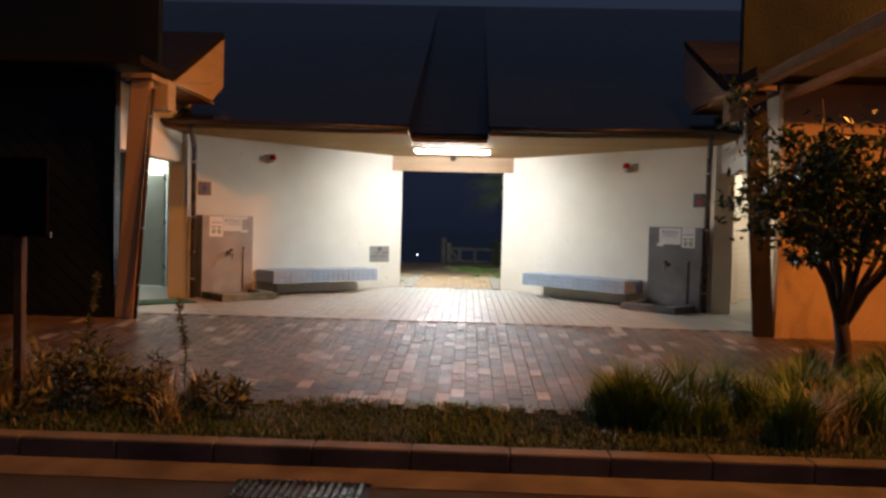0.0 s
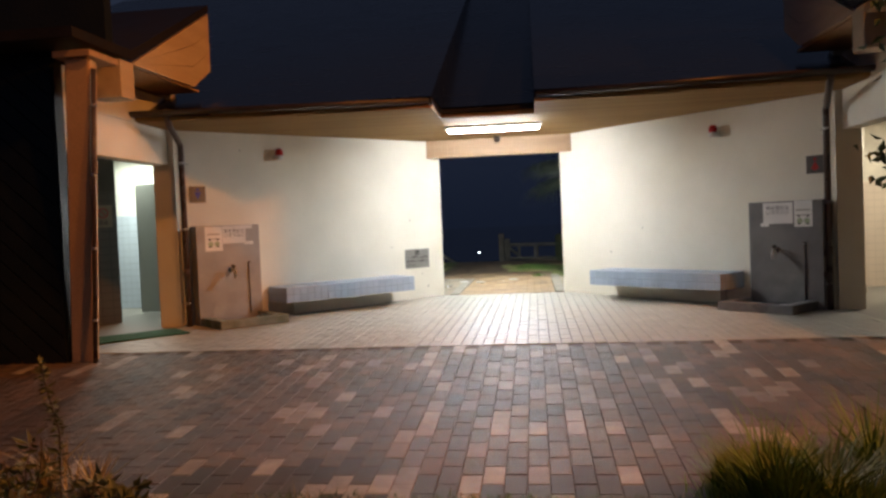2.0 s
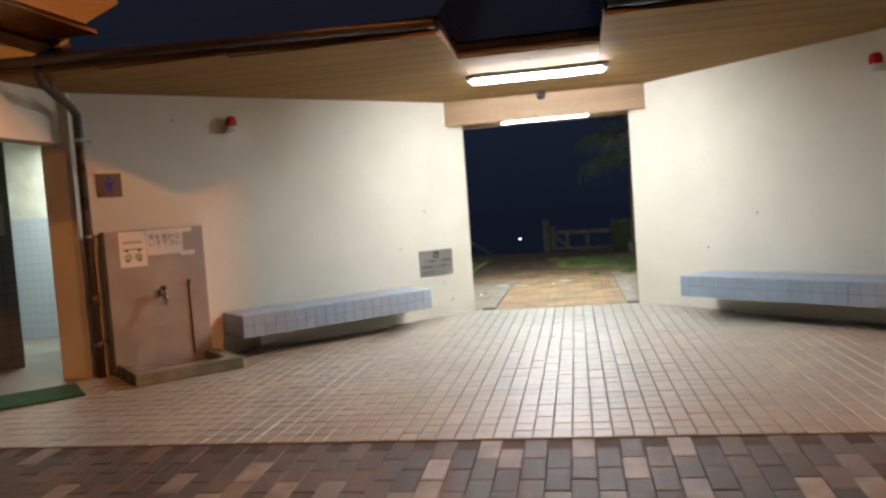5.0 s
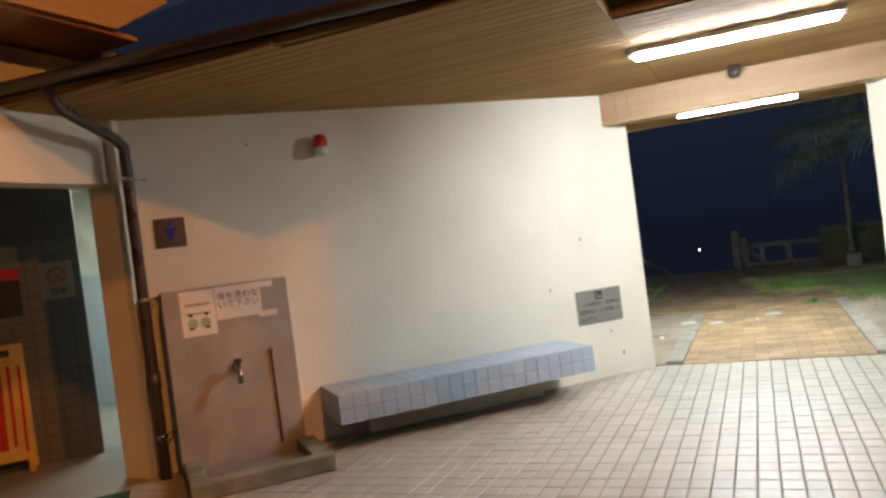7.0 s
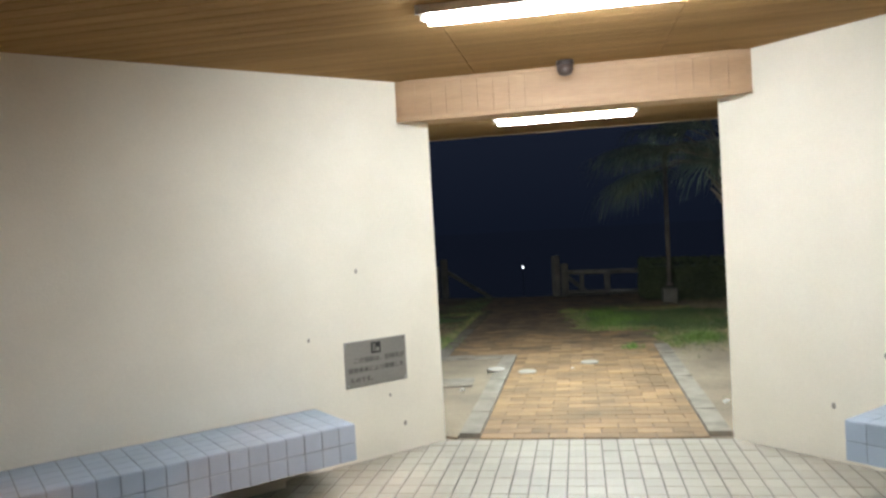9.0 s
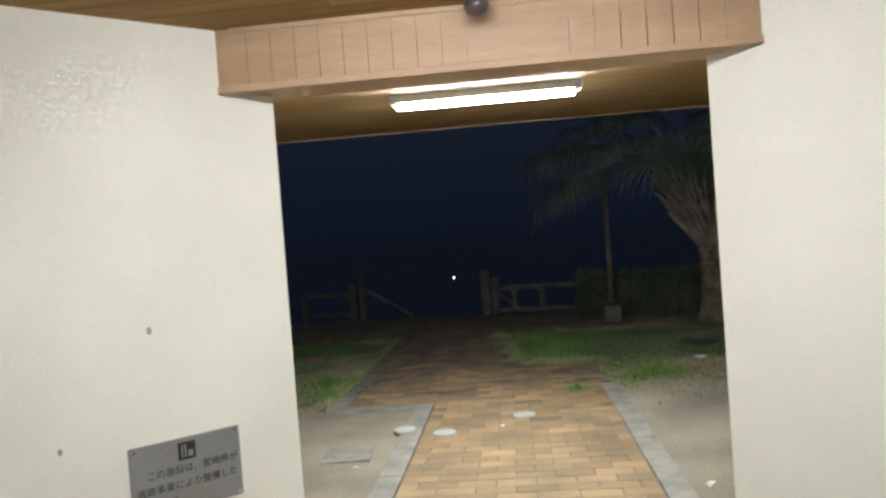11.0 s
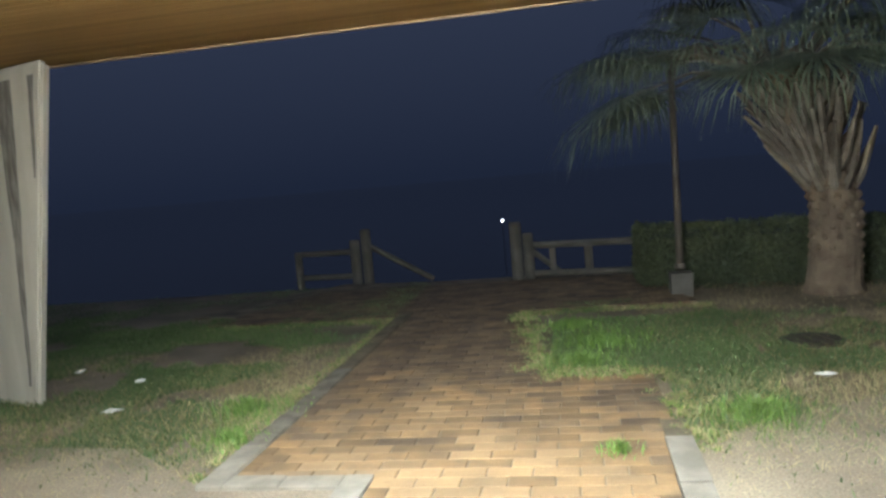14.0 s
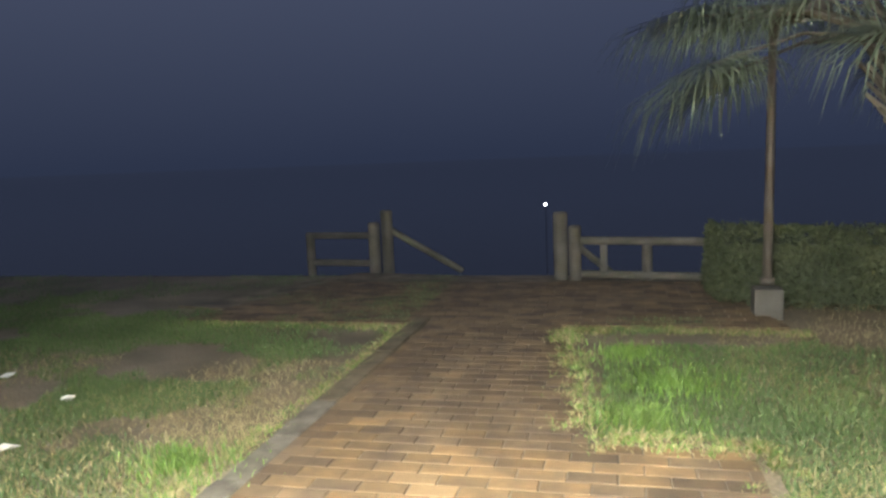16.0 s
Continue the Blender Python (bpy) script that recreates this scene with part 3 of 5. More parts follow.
def garden_pillar(s):
    bm = bmesh.new()
    low = ((3.90, 19.36), (5.15, 19.80), (5.1, 20.0), (3.97, 19.54))
    top = ((3.31, 19.17), (5.15, 19.80), (5.1, 20.0), (3.38, 19.36))
    a = [bm.verts.new((s * x, y, -0.1)) for x, y in low]
    b = [bm.verts.new((s * x, y, 2.60)) for x, y in top]
    bm.faces.new(a), bm.faces.new(b)
    for i in range(4):
        bm.faces.new((a[i], a[(i + 1) % 4], b[(i + 1) % 4], b[i]))
    bmesh.ops.bevel(bm, geom=bm.edges[:], offset=0.035, segments=4, affect="EDGES")
    pillar = shape("pillar", bm, WORN, label="water-stained tapering rendered pillar by the lawn", category="pillar", group="roof pillars")
    if s > 0:
        return
    # dark run marks below the eave
    def face(f, z):
        k = (z + 0.1) / 2.7
        x0, y0 = -3.90 + 0.59 * k, 19.36 - 0.19 * k
        return Vector((x0 + (-5.15 - x0) * f, y0 + (19.80 - y0) * f, z)) + Vector((0.33, -0.94, 0)) * 0.006
    for f0, f1, w, z0, z1 in ((0.25, 0.09, 0.045, 0.12, 2.5), (0.28, 0.2, 0.03, 1.3, 2.45), (0.07, 0.045, 0.02, 1.75, 2.5)):
        bm = bmesh.new()
        n = 14
        rows = []
        for i in range(n + 1):
            z = z1 + (z0 - z1) * i / n
            half = w * (1 - 0.75 * (i / n) ** 1.5) * (1 + 0.35 * noise.noise((f0 * 9, z * 4, 1.0)))
            mid = f0 + (f1 - f0) * i / n + 0.015 * noise.noise((f0 * 5, z * 2, 6.0))
            rows.append((bm.verts.new(face(mid - half, z)), bm.verts.new(face(mid + half, z))))
        for p, q in zip(rows, rows[1:]):
            bm.faces.new((p[0], p[1], q[1], q[0]))
        part("run_mark", bm, STAIN, pillar, "dark water run mark")


garden_pillar(-1)
garden_pillar(1)

# ---- things: the court ----


def wall_pose(s, along, out, z):
    """A pose on a slanted wall: x runs along the wall to the right as one faces it, y into the wall. along: metres from the passage corner."""
    d = along * 0.70711
    o = out * 0.70711
    if s < 0:
        return pose(-0.92 - d + o, DOOR - d - o, z, 0, 0, 45)
    return pose(0.92 + d - o, DOOR - d - o, z, 0, 0, -45)


def light_fitting(x, y, z, half, top, lip, glow, label):
    lf = thing("ceiling_light", pose(x, y, z), label, "light", "fluorescent lights")
    bm = box(-half - 0.05, half + 0.05, -0.055, 0.055, top - 0.02, top)
    # side lips added to the open batten to cut its light on the ceiling
    for s in (-1, 1):
        box(-half - 0.05, half + 0.05, min(s * 0.049, s * 0.055), max(s * 0.049, s * 0.055), lip, top - 0.02, 0, bm)
    part("fitting_body", bm, WHITEPLASTIC, lf, "white batten body with lips added to keep light off the ceiling")
    for s in (-1, 1):
        part("end_cap", box(min(s * half, s * (half + 0.03)), max(s * half, s * (half + 0.03)), -0.035, 0.035, -0.012, top - 0.02, 0.006), WHITEPLASTIC, lf)
    part("tube", tube([(-half, 0, 0.002), (half, 0, 0.002)], 0.038), glow, lf, "glowing white tube", smooth=True)


light_fitting(0.02, 12.84, 2.347, 0.585, 0.042, 0.002, TUBEGLOW, "lit fluorescent batten under the court ceiling")
light_fitting(-0.04, 16.25, 2.345, 0.575, 0.058, 0.0, NEWTUBEGLOW, "lit fluorescent batten under the garden canopy")


def sensor():
    s = thing("motion_detector", pose(0.0, 14.2, CEIL), "small dark round detector on the ceiling", "detector")
    part("base", lathe([(0.05, 0.0), (0.052, -0.012), (0.052, -0.03)]), GUTTER, s, smooth=True)
    part("dome", lathe([(0.050, -0.03), (0.048, -0.06), (0.036, -0.082), (0.008, -0.092)]), PIPE, s, smooth=True)


def alarm(s, along):
    a = thing("alarm_lamp", wall_pose(s, along, 0.0, 2.055) @ Matrix.Diagonal((1.12, 1.12, 1.12, 1)), "red dome alarm lamp on a white base", "alarm lamp", "alarm lamps")
    bm = box(-0.045, 0.045, -0.055, 0, 0.0, 0.05, 0.008)
    part("bracket", bm, WHITEPLASTIC, a)
    base = lathe([(0.036, 0.0), (0.046, 0.006), (0.046, 0.04), (0.043, 0.046)])
    bmesh.ops.translate(base, verts=base.verts, vec=(0, -0.075, 0))
    part("base", base, WHITEPLASTIC, a, "white plastic base", smooth=True)
    dome = lathe([(0.043, 0.046), (0.046, 0.06), (0.046, 0.09), (0.04, 0.112), (0.026, 0.126), (0.006, 0.131)])
    bmesh.ops.translate(dome, verts=dome.verts, vec=(0, -0.075, 0))
    part("dome", dome, REDPLASTIC, a, "red translucent dome", smooth=True)


alarm(-1, 2.74)
alarm(1, 2.66)


def bench(s):
    """Wall bench clad in square tiles; built with its front left corner at 0."""
    L, D, top = 2.0, 0.42, 0.39
    b = thing("bench", wall_pose(s, 0.95 if s < 0 else 0.98, 0.525, 0), "wall bench clad in pale blue square tiles", "bench", "tiled benches")
    x0 = -L if s < 0 else 0
    part("core", box(x0 + 0.006, x0 + L - 0.006, 0.006, D + 0.1, top - 0.196, top - 0.003), BENCHGROUT, b, "grey jointed core")
    part("support", box(x0 + 0.3, x0 + L - 0.25, 0.40, 0.52, 0.0, top - 0.197, 0.01), PLASTER, b, "rendered support set well back")
    g, n = 0.0035, 20
    step = L / n
    tile_top = box(0, step - g, 0, 0.1 - g, 0, 0.006, 0.0018)
    tile_front = box(0, step - g, 0, 0.006, 0, 0.098 - g, 0.0018)
    tile_side = box(0, 0.006, 0, 0.1 - g, 0, 0.098 - g, 0.0018)
    me = []
    for bm in (tile_top, tile_front, tile_side):
        m = bpy.data.meshes.new("tile")
        bmesh.ops.recalc_face_normals(bm, faces=bm.faces)
        bm.to_mesh(m)
        bm.free()
        m.materials.append(BENCHTILE)
        me.append(m)

    def put(m, p):
        t = new("tile", m)
        t.parent = b
        t.location = p
    for i in range(n):
        x = x0 + i * step + g / 2
        for j in range(5):
            put(me[0], (x, 0.003 + 0.1 * j + g / 2, top - 0.005))
        for j in range(2):
            put(me[1], (x, 0, top - 0.198 + 0.098 * j + g / 2))
    for j in range(5):
        for k in range(2):
            put(me[2], (x0, 0.006 + 0.1 * j, top - 0.198 + 0.098 * k + g / 2))
            put(me[2], (x0 + L - 0.006, 0.006 + 0.1 * j, top - 0.198 + 0.098 * k + g / 2))


bench(-1)
bench(1)


def tap(parent, x, y, z):
    t = part("tap", tube([(x, y, z), (x, y - 0.06, z), (x, y - 0.10, z - 0.004), (x, y - 0.128, z - 0.03), (x, y - 0.132, z - 0.10)], 0.017, 12, None, [0.016, 0.018, 0.02, 0.018, 0.016]), STEEL, parent, "chrome tap", smooth=True)
    part("tap_handle", tube([(x, y - 0.095, z + 0.01), (x, y - 0.095, z + 0.03), (x, y - 0.095, z + 0.036), (x, y - 0.095, z + 0.062)], 0.012, 12, None, [0.012, 0.012, 0.028, 0.026]), GUTTER, t, "dark round handle", smooth=True)
    part("flange", tube([(x, y, z), (x, y - 0.014, z)], 0.032, 14), STEEL, t, smooth=True)


def paper(parent, x0, x1, z0, z1, y, name="notice", tilt=0.0):
    bm = box(x0, x1, y - 0.0025, y - 0.0005, z0, z1)
    bmesh.ops.rotate(bm, verts=bm.verts, cent=((x0 + x1) / 2, y, (z0 + z1) / 2), matrix=Matrix.Rotation(radians(tilt), 3, "Y"))
    return part(name, bm, PAPER, parent, "white paper notice, taped on")


def foot_wash(s):
    """Foot-washing stand: a terrazzo slab with a tap, two notices and a low basin."""
    stone = TERRAZZO if s < 0 else WETSTONE
    f = thing("foot_wash", wall_pose(s, 3.54 if s < 0 else 3.60, 0.0, 0), ("grey" if s < 0 else "dark grey wet") + " terrazzo foot-wash stand with a tap and paper notices", "tap stand", "foot-wash stands")
    w, d, h = (0.41 if s < 0 else 0.43), 0.2, 1.213
    part("slab", box(-w, w, -d, -0.004, 0, h, 0.008), stone, f)
    l, r, o = (-0.40, 0.46, 0.84) if s < 0 else (-0.52, 0.36, 0.76)
    rim = CONCRETE if s < 0 else WETSTONE
    for n, bx in (("basin_front", (l, r, -o, -o + 0.12)), ("basin_side", (l, l + 0.11, -o + 0.12, -d - 0.002)), ("basin_side", (r - 0.12, r, -o + 0.12, -d - 0.002))):
        part(n, box(*bx, 0, 0.10, 0.012), rim, f, "low concrete rim, mossy")
    part("basin_floor", box(l + 0.112, r - 0.122, -o + 0.122, -d - 0.004, 0, 0.025), WETPATCH if s < 0 else stone, f, "damp basin floor")
    # arched water mark on the slab
    bm = bmesh.new()
    arch = [(0.24 * math.cos(q), 0.06 + 0.34 * math.sin(q) + 0.02 * math.sin(7 * q)) for q in np.linspace(0, math.pi, 25)]
    low = [bm.verts.new((x, -d - 0.0008, z)) for x, z in arch]
    high = [bm.verts.new((x, -d - 0.0022, z)) for x, z in arch]
    bm.faces.new(low), bm.faces.new(high[::-1])
    for q in range(25):
        bm.faces.new((low[q], low[(q + 1) % 25], high[(q + 1) % 25], high[q]))
    part("water_mark", bm, DAMP if s < 0 else LIME, f, "worn arched water mark")
    tap(f, 0.01 if s < 0 else -0.08, -d, 0.66)
    k = 0.247 if s < 0 else 0.23
    part("water_pipe", tube([(k, -d - 0.010, 0.10), (k, -d - 0.010, 0.73)], 0.007, 10), PIPE, f, "thin riser pipe", smooth=True)
    part("pipe_valve", tube([(k, -d, 0.735), (k, -d - 0.03, 0.735)], 0.014, 10), STEEL, f, smooth=True)
    y = -d - 0.001
    if s < 0:
        a = paper(f, -0.30, -0.08, 0.90, 1.20, y)
        paper(f, -0.075, 0.225, 0.985, 1.205, y - 0.002)
        paper(f, 0.18, 0.31, 1.165, 1.205, y - 0.0045, "tape_strip")
        paper(f, 0.20, 0.32, 0.965, 1.005, y - 0.0045, "tape_strip")
        cx, tx = -0.19, 0.075
    else:
        a = paper(f, 0.115, 0.32, 0.92, 1.21, y)
        paper(f, -0.25, 0.10, 0.96, 1.20, y - 0.002)
        paper(f, -0.28, -0.18, 0.93, 0.97, y - 0.0045, "tape_strip")
        cx, tx = 0.218, -0.075
    for line, z in (("体を洗わな", 1.135), ("いで下さい", 1.08)):
        lettering("lettering", line, 0.055, INK, f, pose(tx, y - 0.0052, z, 90, 0, 0))
    part("printed_line", box(cx - 0.08, cx + 0.08, y - 0.0032, y - 0.0026, 1.045, 1.052), INK, a)
    for x in (-0.05, 0.05):
        part("printed_line", box(cx + x - 0.012, cx + x + 0.012, y - 0.0032, y - 0.0026, 1.03, 1.045), INK, a)
        bm = lathe([(0.034, 0), (0.034, 0.0005)], 16)
        bmesh.ops.rotate(bm, verts=bm.verts, cent=(0, 0, 0), matrix=Matrix.Rotation(radians(90), 3, "X"))
        bmesh.ops.translate(bm, verts=bm.verts, vec=(cx + x * 0.8, y - 0.003, 0.985))
        part("printed_figure", bm, PRINT, a, "plain green round print")
        part("printed_line", box(cx + x - 0.016, cx + x + 0.016, y - 0.0036, y - 0.0031, 0.945, 0.96), INK, a)
    part("printed_line", box(cx - 0.08, cx + 0.08, y - 0.0032, y - 0.0026, 1.10, 1.115), SIGNSTEEL, a)


foot_wash(-1)
foot_wash(1)


def washroom_sign(s):
    sg = thing("washroom_sign", wall_pose(s, 3.83 if s < 0 else 3.87, 0.006, 1.61), "square metal plate with a " + ("blue" if s < 0 else "red") + " washroom pictogram", "sign", "washroom signs")
    part("plate", box(-0.1, 0.1, -0.004, 0.006, -0.1, 0.1, 0.002), SIGNPLATE, sg)
    colour = BLUE if s < 0 else REDSIGN
    head = lathe([(0.018, 0), (0.018, 0.002)], 14)
    bmesh.ops.rotate(head, verts=head.verts, cent=(0, 0, 0), matrix=Matrix.Rotation(radians(90), 3, "X"))
    bmesh.ops.translate(head, verts=head.verts, vec=(0, -0.005, 0.058))
    part("pictogram_head", head, colour, sg)
    pts = ((-0.042, 0.03), (0.042, 0.03), (0.0, -0.07)) if s < 0 else ((0.0, 0.035), (0.045, -0.045), (0.0, -0.07), (-0.045, -0.045))
    bm = prism(pts, 0, 0.002)
    bmesh.ops.rotate(bm, verts=bm.verts, cent=(0, 0, 0), matrix=Matrix.Rotation(radians(90), 3, "X"))
    bmesh.ops.translate(bm, verts=bm.verts, vec=(0, -0.005, 0))
    part("pictogram_body", bm, colour, sg)


washroom_sign(-1)
washroom_sign(1)


def plaque():
    p = thing("plaque", wall_pose(-1, 0.505, 0.005, 0.61), "grey metal dedication plaque with etched writing and corner screws", "plaque")
    part("plate", box(-0.222, 0.222, -0.003, 0.005, -0.143, 0.143, 0.0015), PLAQUE, p)
    part("emblem", box(-0.035, 0.035, -0.0045, -0.0032, 0.055, 0.125), INK, p, "dark square emblem")
    for x0, x1, z0, z1 in ((-0.022, -0.016, 0.066, 0.115), (-0.009, -0.003, 0.066, 0.115), (0.004, 0.024, 0.066, 0.090)):
        part("emblem_mark", box(x0, x1, -0.0055, -0.0046, z0, z1), PLAQUE, p)
    for text, x, z in (("この施設は、宮崎県が", 0.022, 0.02), ("道路事業により整備した", 0.0, -0.04), ("ものです。", -0.10, -0.10)):
        lettering("lettering", text, 0.037, INK, p, pose(x, -0.0038, z, 90, 0, 0))
    for x in (-0.205, 0.205):
        for z in (-0.128, 0.128):
            bm = lathe([(0.006, 0), (0.006, 0.003), (0.003, 0.004)], 10)
            bmesh.ops.rotate(bm, verts=bm.verts, cent=(0, 0, 0), matrix=Matrix.Rotation(radians(90), 3, "X"))
            bmesh.ops.translate(bm, verts=bm.verts, vec=(x, -0.003, z))
            part("screw", bm, STEEL, p)


plaque()


def down_pipe(s):
    """Downpipe with its swan neck from the eave gutter, held by steel clips."""
    d = thing("downpipe", pose(0, 0, 0), "brown downpipe with steel clips beside the washroom entrance", "downpipe", "downpipes")
    x, y = s * 3.70, 11.58
    xt, yt = s * 3.50, 10.90
    pts = [(xt, yt, 2.52), (xt, yt, 2.40), (xt + s * 0.01, yt + 0.05, 2.34), (x - s * 0.02, y - 0.08, 2.235), (x, y, 2.19), (x, y, 2.10), (x, y, 0.0)]
    part("pipe", tube(pts, 0.036, 16), PIPE, d, smooth=True)
    for z in (1.98, 1.18, 0.28):
        c = part("clip", tube([(x, y, z - 0.014), (x, y, z + 0.014)], 0.041, 16), STEEL, d, "steel clip", smooth=True)
        part("clip_arm", tube([(x, y, z), (x - s * 0.0, y + 0.16, z)], 0.007, 8), STEEL, d)
    part("socket", tube([(x, y, 0.60), (x, y, 0.70)], 0.042, 16), PIPE, d, smooth=True)
    part("outlet", tube([(xt, yt, 2.42), (xt, yt, 2.50)], 0.05, 16), GUTTER, d, smooth=True)


def gutter(s):
    g = thing("gutter", pose(0, 0, 0), "dark half-round eave gutter", "gutter", "eave gutters")
    one = bmesh.new()
    prof = [(0.055 * math.cos(a), 0.055 * math.sin(a)) for a in np.linspace(math.pi, 2 * math.pi, 10)]
    prof += [(0.05 * math.cos(a), 0.05 * math.sin(a)) for a in np.linspace(2 * math.pi, math.pi, 10)]
    ends = []
    for x, y in ((0.58, 11.10), (4.0, 10.76)):
        ends.append([one.verts.new((s * x, y + u, CEIL + 0.10 + v)) for u, v in prof])
    n = len(prof)
    for i in range(n):
        one.faces.new((ends[0][i], ends[0][(i + 1) % n], ends[1][(i + 1) % n], ends[1][i]))
    for e in ends:
        one.faces.new(e)
    part("trough", one, GUTTER, g, smooth=True)
    for k in range(5):
        x = 0.9 + 0.7 * k
        part("bracket", box(min(s * x, s * (x + 0.02)), max(s * x, s * (x + 0.02)), 11.14 - 0.0994 * (x - 0.58), 11.22 - 0.0994 * (x - 0.58), CEIL + 0.06, CEIL + 0.12), GUTTER, g)


for side in (-1, 1):
    down_pipe(side)
    gutter(side)
sensor()


def corner_pipe():
    d = thing("downpipe", pose(0, 0, 0), "thin weathered conduit with clips running up the pillar", "conduit")
    part("pipe", tube([(-3.53, 9.32, -0.02), (-3.262, 9.11, 2.60)], 0.022, 12), PIPE, d, smooth=True)
    for f in (0.15, 0.4, 0.65, 0.88):
        p = Vector((-3.53, 9.32, -0.02)).lerp(Vector((-3.262, 9.11, 2.60)), f)
        part("clip", tube([p - Vector((0, 0, 0.012)), p + Vector((0, 0, 0.012))], 0.027, 12), STEEL, d, smooth=True)


corner_pipe()

# mats, notices and the folding sign at the west entrance
mat_ob = shape("doormat", box(-0.54, 0.54, -0.27, 0.27, 0, 0.014, 0.004), GREENMAT, label="green ribbed doormat at the washroom entrance", category="doormat")
mat_ob.matrix_basis = pose(-3.97, 10.76, 0.004, 0, 0, 43)


def folding_sign():
    f = thing("folding_sign", pose(-5.29, 11.69, 0.0, 0, 0, 45), "plastic folding floor sign coloured with the street lamp's orange, red writing", "floor sign")
    for s, n in ((-1, "front_panel"), (1, "back_panel")):
        bm = box(-0.16, 0.16, -0.012, 0.012, 0.09, 0.96, 0.006)
        box(-0.16, -0.12, -0.012, 0.012, 0.0, 0.10, 0.004, bm)
        box(0.12, 0.16, -0.012, 0.012, 0.0, 0.10, 0.004, bm)
        bmesh.ops.rotate(bm, verts=bm.verts, cent=(0, 0, 0.96), matrix=Matrix.Rotation(radians(s * 5), 3, "X"))
        p = part(n, bm, SODIUMPLASTIC, f)
        if s < 0:
            for x, w, z0 in ((0.12, 0.010, 0.15), (0.05, 0.012, 0.2), (-0.03, 0.03, 0.18), (-0.09, 0.012, 0.45)):
                bar = box(x - w, x + w, -0.0145, -0.0125, z0, 0.80)
                bmesh.ops.rotate(bar, verts=bar.verts, cent=(0, 0, 0.96), matrix=Matrix.Rotation(radians(-5), 3, "X"))
                part("printed_bar", bar, REDSIGN, p)
            grip = box(-0.07, 0.07, -0.0145, -0.0125, 0.87, 0.92)
            bmesh.ops.rotate(grip, verts=grip.verts, cent=(0, 0, 0.96), matrix=Matrix.Rotation(radians(-5), 3, "X"))
            part("grip_slot", grip, INK, p)


folding_sign()


SCREEN = pose(-4.93, 12.20, 0, 0, 0, 45) @ pose(0, -0.002, 0)


def wall_notices():
    n = thing("no_smoking_notice", SCREEN @ pose(-0.17, 0, 1.40), "small paper no-smoking notice on the tiles", "notice")
    part("sheet", box(-0.115, 0.115, -0.003, 0, -0.145, 0.145), SHADEDPAPER, n)
    ring = bmesh.new()
    pts = [(0.06 * math.cos(a), -0.005, 0.04 + 0.06 * math.sin(a)) for a in np.linspace(0, 2 * math.pi, 25)]
    tube(pts, 0.006, 6, ring)
    part("ring", ring, REDSIGN, n)
    part("bar", tube([(-0.04, -0.005, 0.08), (0.04, -0.005, 0.0)], 0.005, 6), REDSIGN, n)
    lettering("lettering", "禁煙", 0.06, INK, n, pose(0, -0.0038, -0.09, 90, 0, 0))
    w = thing("notice_sheet", SCREEN @ pose(-0.60, 0, 1.44), "dark notice sheet with a red band on the tiles", "notice")
    part("sheet", box(-0.17, 0.17, -0.004, 0, -0.28, 0.0), INK, w)
    part("band", box(-0.17, 0.17, -0.005, 0, 0.003, 0.09), REDSIGN, w, "red band")
    part("top_sheet", box(-0.18, 0.18, -0.003, 0, 0.10, 0.26), SHADEDPAPER, w, "paper sheet darkened for the shade it hangs in")


wall_notices()


def cubicle_door():
    d = thing("cubicle_door", pose(-4.79, 13.16, 0.0), "grey-green washroom cubicle door standing closed", "door")
    part("leaf", box(-0.40, 0.0, 0.0, 0.035, 0.02, 1.87, 0.004), DOORGREEN, d)
    part("knob", tube([(-0.07, 0.0, 0.80), (-0.07, -0.045, 0.80)], 0.018, 10), STEEL, d, smooth=True)
    part("hinge_post", box(0.002, 0.035, -0.005, 0.035, 0.0, 1.92), STEEL, d, "narrow metal post")


cubicle_door()

# ---- things: the road side ----


def notice_post():
    p = thing("notice_board", pose(-2.88, 6.0, -0.23), "dark notice board on a wooden post beside the kerb", "notice board")
    part("post", box(-0.03, 0.03, -0.03, 0.03, 0, 1.25, 0.004), BARK, p, "weathered wooden post")
    part("board", box(-0.57, 0.22, -0.055, -0.03, 1.24, 1.78), BLACKBOARD, p, "dark board seen from behind")
    part("frame", box(-0.58, 0.23, -0.03, 0.0, 1.22, 1.26, 0.004), DARKPOST, p)


notice_post()


def grate():
    g = thing("drain_grate", pose(-0.58, KERBY - 0.42, -0.329), "slatted steel drain grate by the kerb", "grate")
    part("rim", box(-0.38, 0.38, -0.15, 0.15, -0.004, 0.003), ROOF, g)
    x = -0.35
    while x < 0.36:
        part("bar", box(x, x + 0.018, -0.14, 0.14, 0.003, 0.016), STEEL, g)
        x += 0.042


grate()
shape("road_marking", box(-3.6, -2.2, 4.55, 4.72, -0.329, -0.326), DRY, label="worn yellow line painted along the road", category="marking", kind="structure")


def leaf_cloud(name, parent, leaves, mat, label=""):
    """Leaves as folded four-cornered blades. leaves: place, way, length, width."""
    verts, faces = [], []
    for p, d, length, width in leaves:
        d = d.normalized()
        side = d.cross(Vector((random.uniform(-1, 1), random.uniform(-1, 1), random.uniform(-0.2, 1)))).normalized()
        k = len(verts)
        up = d.cross(side) * width * 0.25
        verts += [p, p + d * length * 0.45 + side * width / 2 + up, p + d * length, p + d * length * 0.45 - side * width / 2 + up]
        faces += [(k, k + 1, k + 2), (k, k + 2, k + 3)]
    return pieces(name, verts, faces, mat, parent, "", label)


def random_way():
    return Vector((random.gauss(0, 1), random.gauss(0, 1), random.gauss(0, 1))).normalized()


